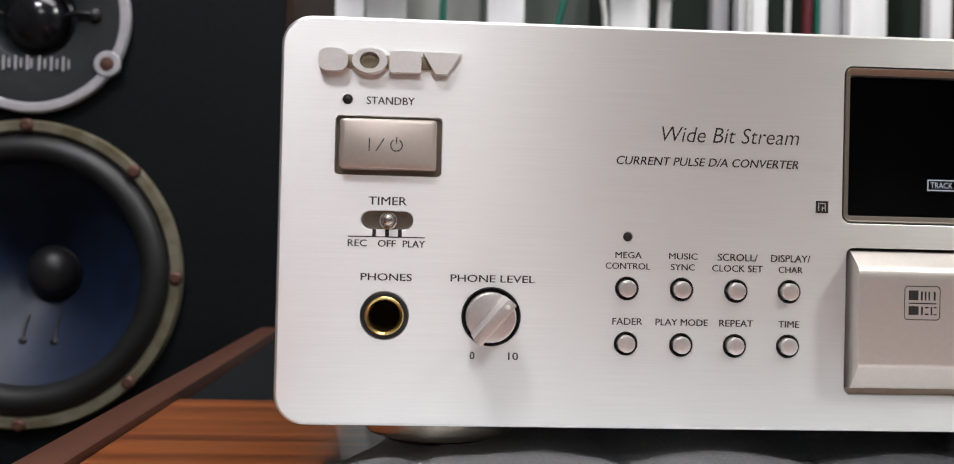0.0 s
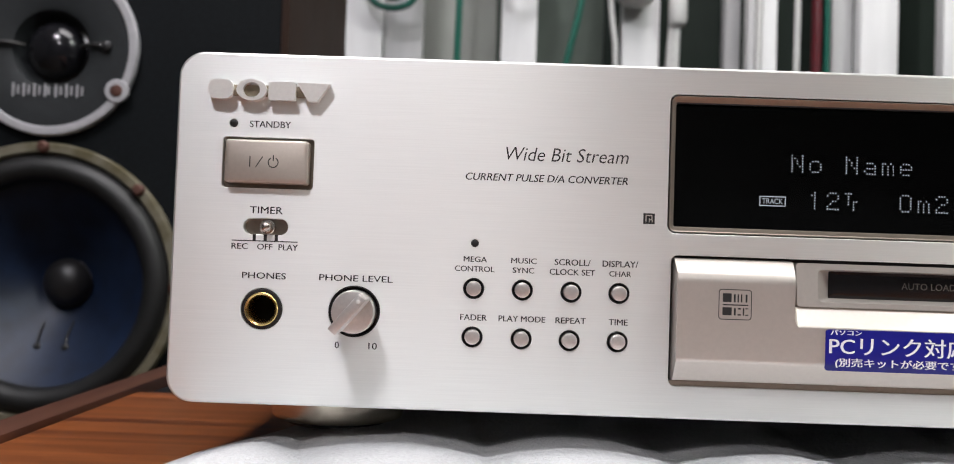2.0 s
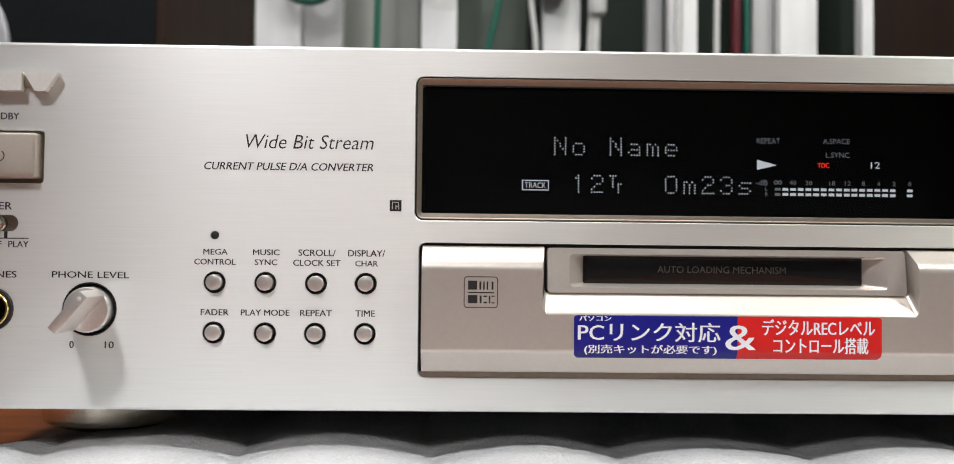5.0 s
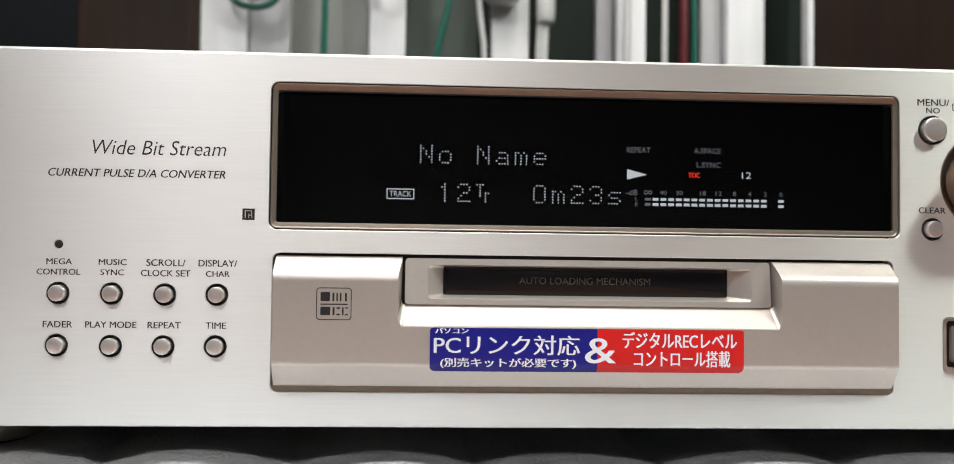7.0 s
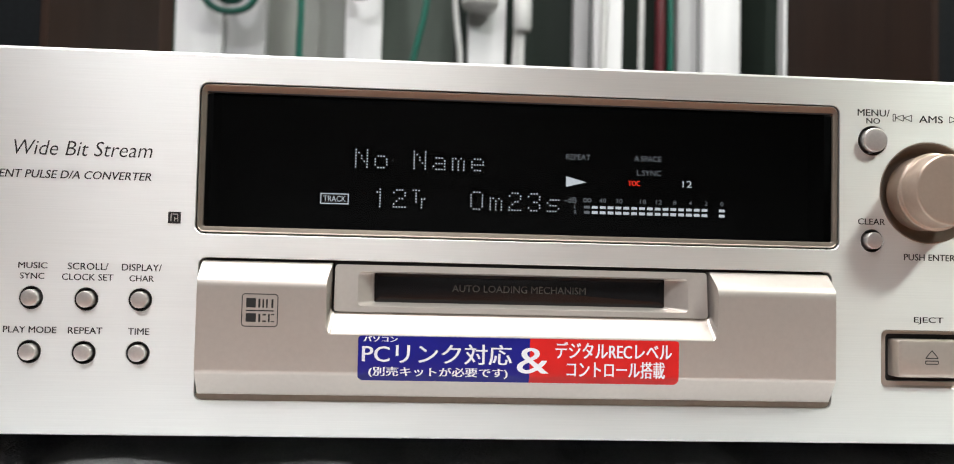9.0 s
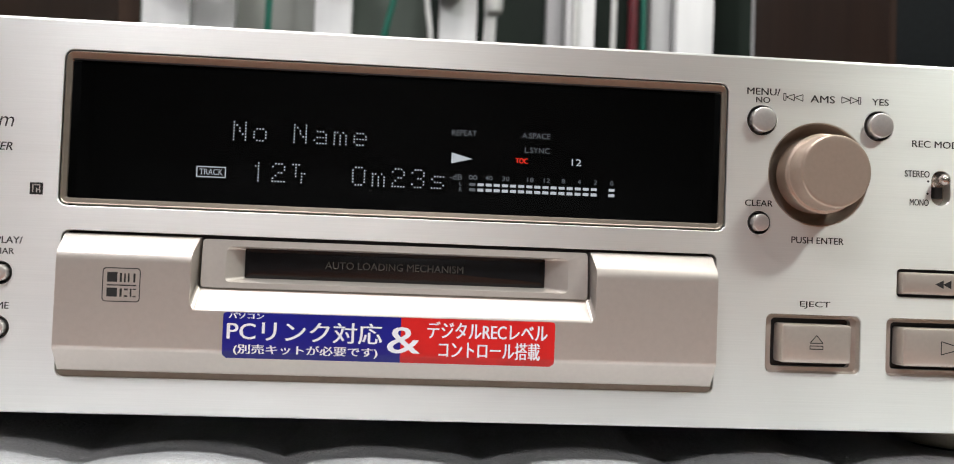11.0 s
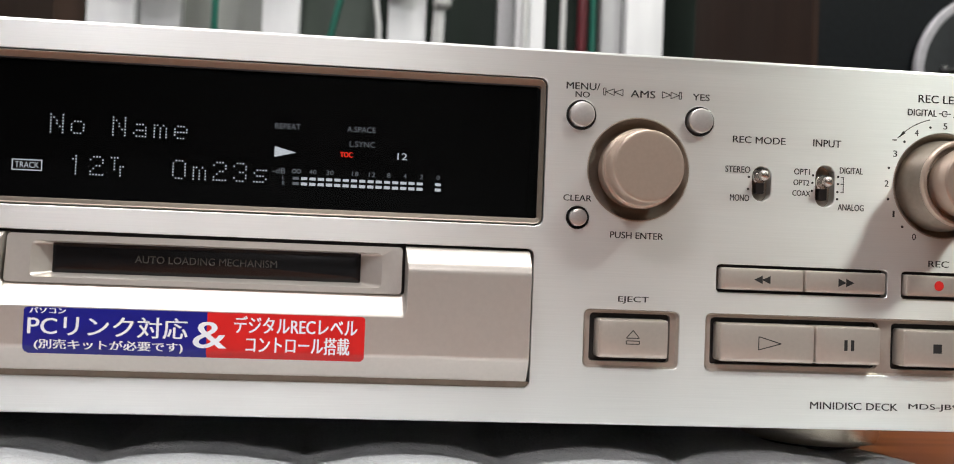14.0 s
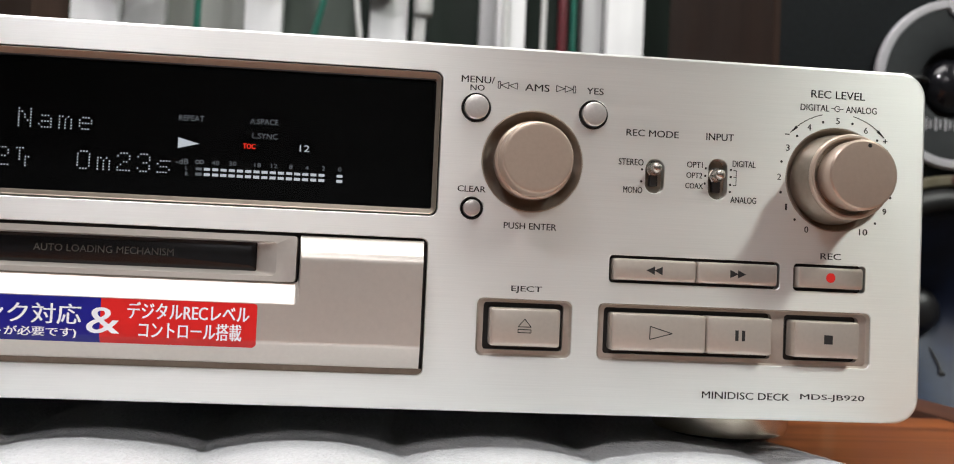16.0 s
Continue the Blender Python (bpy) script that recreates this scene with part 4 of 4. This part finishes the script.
# ---- loudspeakers ----
def loudspeaker(cx, x0, x1, group, up=0.0):
    """A black two-way loudspeaker with open drivers, its baffle facing the deck's front."""
    y = 370.0
    wz, tz = 33.0 + up, 195.0 + up
    sp = root("loudspeaker", cx, y + 140, -690, "walnut-sided loudspeaker with a black baffle and exposed drivers", "loudspeaker", group)
    bm = bmesh.new()
    shell = lambda d: rrect(x0 + d, -690 + d, x1 - d, 420 - d, 2)
    stack(bm, [(shell(0), y + 250), (shell(0), y + 3), (shell(1), y + 2), (shell(5), y + 2), (shell(5), y + 70)], first=True)
    part("box", bm, WALNUT, sp, "dark walnut veneered box")
    bm = bmesh.new()
    a = verts(bm, rrect(x0 + 5.5, -684, x1 - 5.5, 414, 2), y + 3)
    b = verts(bm, circle(cx, wz, 92, 72), y + 3)
    c = verts(bm, circle(cx, tz, 40, 48), y + 3)
    fill(bm, [a, b, c])
    bridge(bm, b, verts(bm, circle(cx, wz, 92, 72), y + 12))
    bridge(bm, c, verts(bm, circle(cx, tz, 40, 48), y + 12))
    d = verts(bm, rrect(x0 + 5.5, -684, x1 - 5.5, 414, 2), y + 14)
    bridge(bm, a, d)
    part("baffle", bm, BAFFLE, sp, "matt black baffle")
    # woofer
    bm = bmesh.new()
    lathe(bm, cx, wz, ((97, y + 1), (97, y - 3), (95.8, y - 5), (90.5, y - 5), (88.5, y - 2), (88, y + 4)), 96, last=False)
    woofer = part("woofer", bm, BASKET, sp, "tarnished woofer rim")
    bm = bmesh.new()
    lathe(bm, cx, wz, [(89.5, y - 1), (87, y - 3.5)] + [(79 + 8 * math.cos(radians(a)), y - 2 - 7 * math.sin(radians(a))) for a in range(15, 166, 15)] + [(70, y + 4)], 96, last=False)
    part("surround", bm, SURROUND, woofer, "black rubber surround")
    bm = bmesh.new()
    lathe(bm, cx, wz, ((71, y + 2), (60, y + 11), (45, y + 23), (30, y + 35), (16, y + 45)), 96, last=False)
    part("cone", bm, CONE, woofer, "dark blue paper cone")
    bm = bmesh.new()
    lathe(bm, cx, wz, [(18, y + 41)] + [(17.6 * math.cos(radians(a)), y + 42 - 13 * math.sin(radians(a))) for a in range(5, 86, 10)], 64)
    part("dust_cap", bm, DUSTCAP, woofer, "dark dust cap")
    for s in (-12, 8):
        tube("lead_wire", [(cx + s, y + 37, wz - 27), (cx + s, y + 27, wz - 35), (cx + s + 1, y + 23, wz - 42), (cx + s + 1, y + 22, wz - 45)], 0.8, BLACK, woofer)
        bm = bmesh.new()
        lathe(bm, cx + s + 1, wz - 45, ((2.6, y + 26), (2.6, y + 21.5), (1.4, y + 20.5)), 16)
        part("terminal", bm, BLACK, woofer)
    for k in range(8):
        a = radians(45 * k)
        bm = bmesh.new()
        lathe(bm, cx + 93.5 * math.cos(a), wz + 93.5 * math.sin(a), ((4.2, y - 4), (4.0, y - 6.5), (2.6, y - 7.8)), 20)
        part("screw", bm, RUST, woofer, "rusty brown screw")
    # tweeter
    bm = bmesh.new()
    lathe(bm, cx, tz, ((60.5, y + 1), (60.5, y - 3), (59.5, y - 4), (55.0, y - 4), (54.2, y - 3)), 96, last=False)
    ring = part("tweeter", bm, RINGGREY, sp, "light grey tweeter rim")
    bm = bmesh.new()
    lathe(bm, cx, tz, ((54.6, y - 2.6), (33, y - 2.6), (27, y - 1), (24, y + 6), (22, y + 10)), 72, last=False)
    part("plate", bm, TWPLATE, ring, "dark grey tweeter plate")
    bm = bmesh.new()
    lathe(bm, cx, tz, [(23, y + 10)] + [(20 * math.cos(radians(a)), y + 9 - 15 * math.sin(radians(a))) for a in range(0, 86, 12)], 48)
    part("dome", bm, DOME, ring, "glossy black dome")
    for s in (-1, 1):
        tube("lead_wire", [(cx + s * 20, y + 2, tz + 2), (cx + s * 28, y - 7, tz + 3), (cx + s * 38, y - 4, tz + 2)], 1.5, BLACK, ring)
        bm = bmesh.new()
        lathe(bm, cx + s * 39, tz + 2, ((4.0, y - 2.5), (3.6, y - 5), (1.5, y - 6)), 20)
        part("terminal", bm, DUSTCAP, ring)
    for a in (-31, -149, 90):
        x, z = cx + 55.5 * math.cos(radians(a)), tz + 55.5 * math.sin(radians(a))
        bm = bmesh.new()
        lathe(bm, x, z, ((8.2, y - 2), (8.2, y - 4.4), (7.6, y - 5.0), (4.4, y - 5.0)), 28, last=False)
        part("screw_boss", bm, RINGGREY, ring, "grey screw boss")
        bm = bmesh.new()
        lathe(bm, x, z, ((4.5, y - 4), (4.0, y - 5.5), (2.0, y - 6.2)), 20)
        part("screw", bm, RUST, ring, "rusty brown screw")
    for k in range(7):
        x = cx - 24 + 7.3 * k
        w = 5.0 if k != 3 else 4.0
        flat("nameplate_bar", [rect(x, tz - 34, x + 1.3, tz - 25)], y - 3.4, RINGGREY, ring, "plain grey bar", 0.6)
        flat("nameplate_bar", [rect(x + w - 1.6, tz - 32.5, x + w - 0.4, tz - 26.5)], y - 3.4, RINGGREY, ring, "plain grey bar", 0.6)
    return sp


loudspeaker(-215.5, -375.5, -53.5, "pair of loudspeakers")
loudspeaker(680, 546, 840, "pair of loudspeakers", 4.0)


# ---- rack of white boards and hanging cables behind the deck ----
def board(x0, x1, y, mat, label, top=640, category="board"):
    bm = bmesh.new()
    box(bm, x0, y, -690, x1, y + 22, top, 2.5)
    ob = part("upright_board", bm, mat)
    return tagged(ob, label, category, "upright boards behind the deck")


LW = "white painted upright board behind the deck"
# Grey boards stand in for the shaded parts of white boards.
LG = "white upright board behind the deck, shade painted in grey"
board(-98, -44, 836, WHITEPAINT, LW)
board(-43, 4, 852, SHADEDPAINT, LG)
board(100, 143, 836, WHITEPAINT, LW)
board(246, 291, 836, WHITEPAINT, LW)
board(381, 401, 880, SHADEDPAINT, LG)
board(398, 433, 836, WHITEPAINT, LW)
board(506, 532, 856, SHADEDPAINT, LG)
board(533, 579, 836, WHITEPAINT, LW)
board(634, 660, 838, WHITEPAINT, LW)


def panel_board(x0, x1, mat, label):
    bm = bmesh.new()
    box(bm, x0, 905, -690, x1, 920, 660, 1.5)
    tagged(part("back_board", bm, mat), label, "board", "back boards")


panel_board(-95, 94.5, PALEGREEN, "pale green-grey back board of the rack")
panel_board(95, 231.5, GREENGREY, "dull green-grey back board of the rack")
panel_board(232, 661, DARKGREEN, "dark green back board of the rack")
panel_board(661.5, 900, BROWNWALL, "dark brown back board beside the rack")
panel_board(-330, -95.5, BROWNWALL, "dark brown back board beside the rack")


def cable(points, r, mat, label):
    ob = tube("hanging_cable", points, r, mat)
    tagged(ob, label, "cable", "hanging cables")
    return ob


cable([(48, 834, 640), (47, 830, 500), (49, 828, 380), (47, 830, 300), (48, 840, 120), (50, 850, -690)], 4.2, GREENCABLE, "green cable hanging behind the deck")
cable([(200, 834, 640), (199, 830, 470), (197, 828, 380), (183, 828, 320), (170, 830, 260), (165, 850, -690)], 4.0, GREENCABLE, "curved green cable hanging behind the deck")
cable([(-62, 836, 640), (-75, 815, 420), (-60, 812, 362), (-28, 812, 352), (0, 812, 365), (10, 815, 430), (5, 836, 640)], 4.2, GREENCABLE, "loop of green cable over the boards")
cable([(-55, 836, 640), (-66, 812, 430), (-50, 806, 372), (-26, 806, 362), (-8, 806, 376), (0, 812, 440), (0, 836, 640)], 4.0, GREENCABLE, "loop of green cable over the boards")
cable([(-58, 836, 640), (-70, 806, 425), (-56, 800, 378), (-26, 800, 368), (-3, 800, 380), (8, 806, 440), (4, 836, 640)], 3.8, GREENCABLE, "loop of green cable over the boards")
cable([(-50, 836, 640), (-60, 804, 440), (-46, 796, 388), (-26, 796, 378), (-12, 796, 390), (-4, 806, 450), (-2, 836, 640)], 3.8, GREENCABLE, "loop of green cable over the boards")
cable([(92, 836, 640), (90, 812, 440), (98, 806, 386), (117, 806, 374), (136, 806, 386), (144, 812, 440), (142, 836, 640)], 5.0, BLACK, "loop of black cable over a white board")
cable([(304, 834, 640), (307, 826, 420), (304, 824, 350), (300, 828, 250), (300, 850, -690)], 5.0, WHITECABLE, "white cable with a grey braid behind the deck")
cable([(310, 834, 640), (313, 822, 430), (311, 820, 370), (305, 824, 330), (304, 845, -690)], 5.5, WHITECABLE, "white cable with a plug behind the deck")
cable([(232, 832, 640), (226, 824, 430), (231, 822, 350), (240, 824, 300), (240, 845, -690)], 3.4, WHITECABLE, "thin white cable hanging behind the deck")
cable([(453, 834, 640), (454, 826, 400), (453, 826, 330), (454, 845, -690)], 3.6, WHITECABLE, "thin white cable hanging behind the deck")
cable([(477, 834, 640), (476, 826, 400), (477, 826, 320), (476, 845, -690)], 6.0, REDCABLE, "dark red cable hanging behind the deck")
cable([(490, 834, 640), (488, 828, 420), (491, 828, 330), (490, 845, -690)], 3.6, GREENCABLE, "green cable hanging behind the deck")
cable([(408, 834, 640), (409, 828, 420), (407, 828, 340), (408, 845, -690)], 4.5, WHITECABLE, "twisted white cable hanging behind the deck")
cable([(-95, 850, 640), (-98, 846, 420), (-99, 846, 330), (-97, 860, -690)], 3.0, GREENCABLE, "green cable hanging beside the boards")


def plug(x, y, z0, z1, r, label):
    bm = bmesh.new()
    rows = []
    for rr, z in ((r * 0.5, z0), (r * 0.85, z0 + 3), (r, z0 + 8), (r, z1 - 8), (r * 0.7, z1)):
        rows.append([bm.verts.new(((x + rr * math.cos(2 * math.pi * i / 24)) * MM, (y + rr * math.sin(2 * math.pi * i / 24)) * MM, z * MM)) for i in range(24)])
    for a, b in zip(rows, rows[1:]):
        bridge(bm, a, b)
    bm.faces.new(rows[0]), bm.faces.new(rows[-1])
    tagged(part("cable_plug", bm, WHITECABLE), label, "plug")


plug(309, 820, 345, 395, 11, "white plug on a hanging cable")
plug(258, 818, 368, 430, 22, "white plug hanging before a white board")
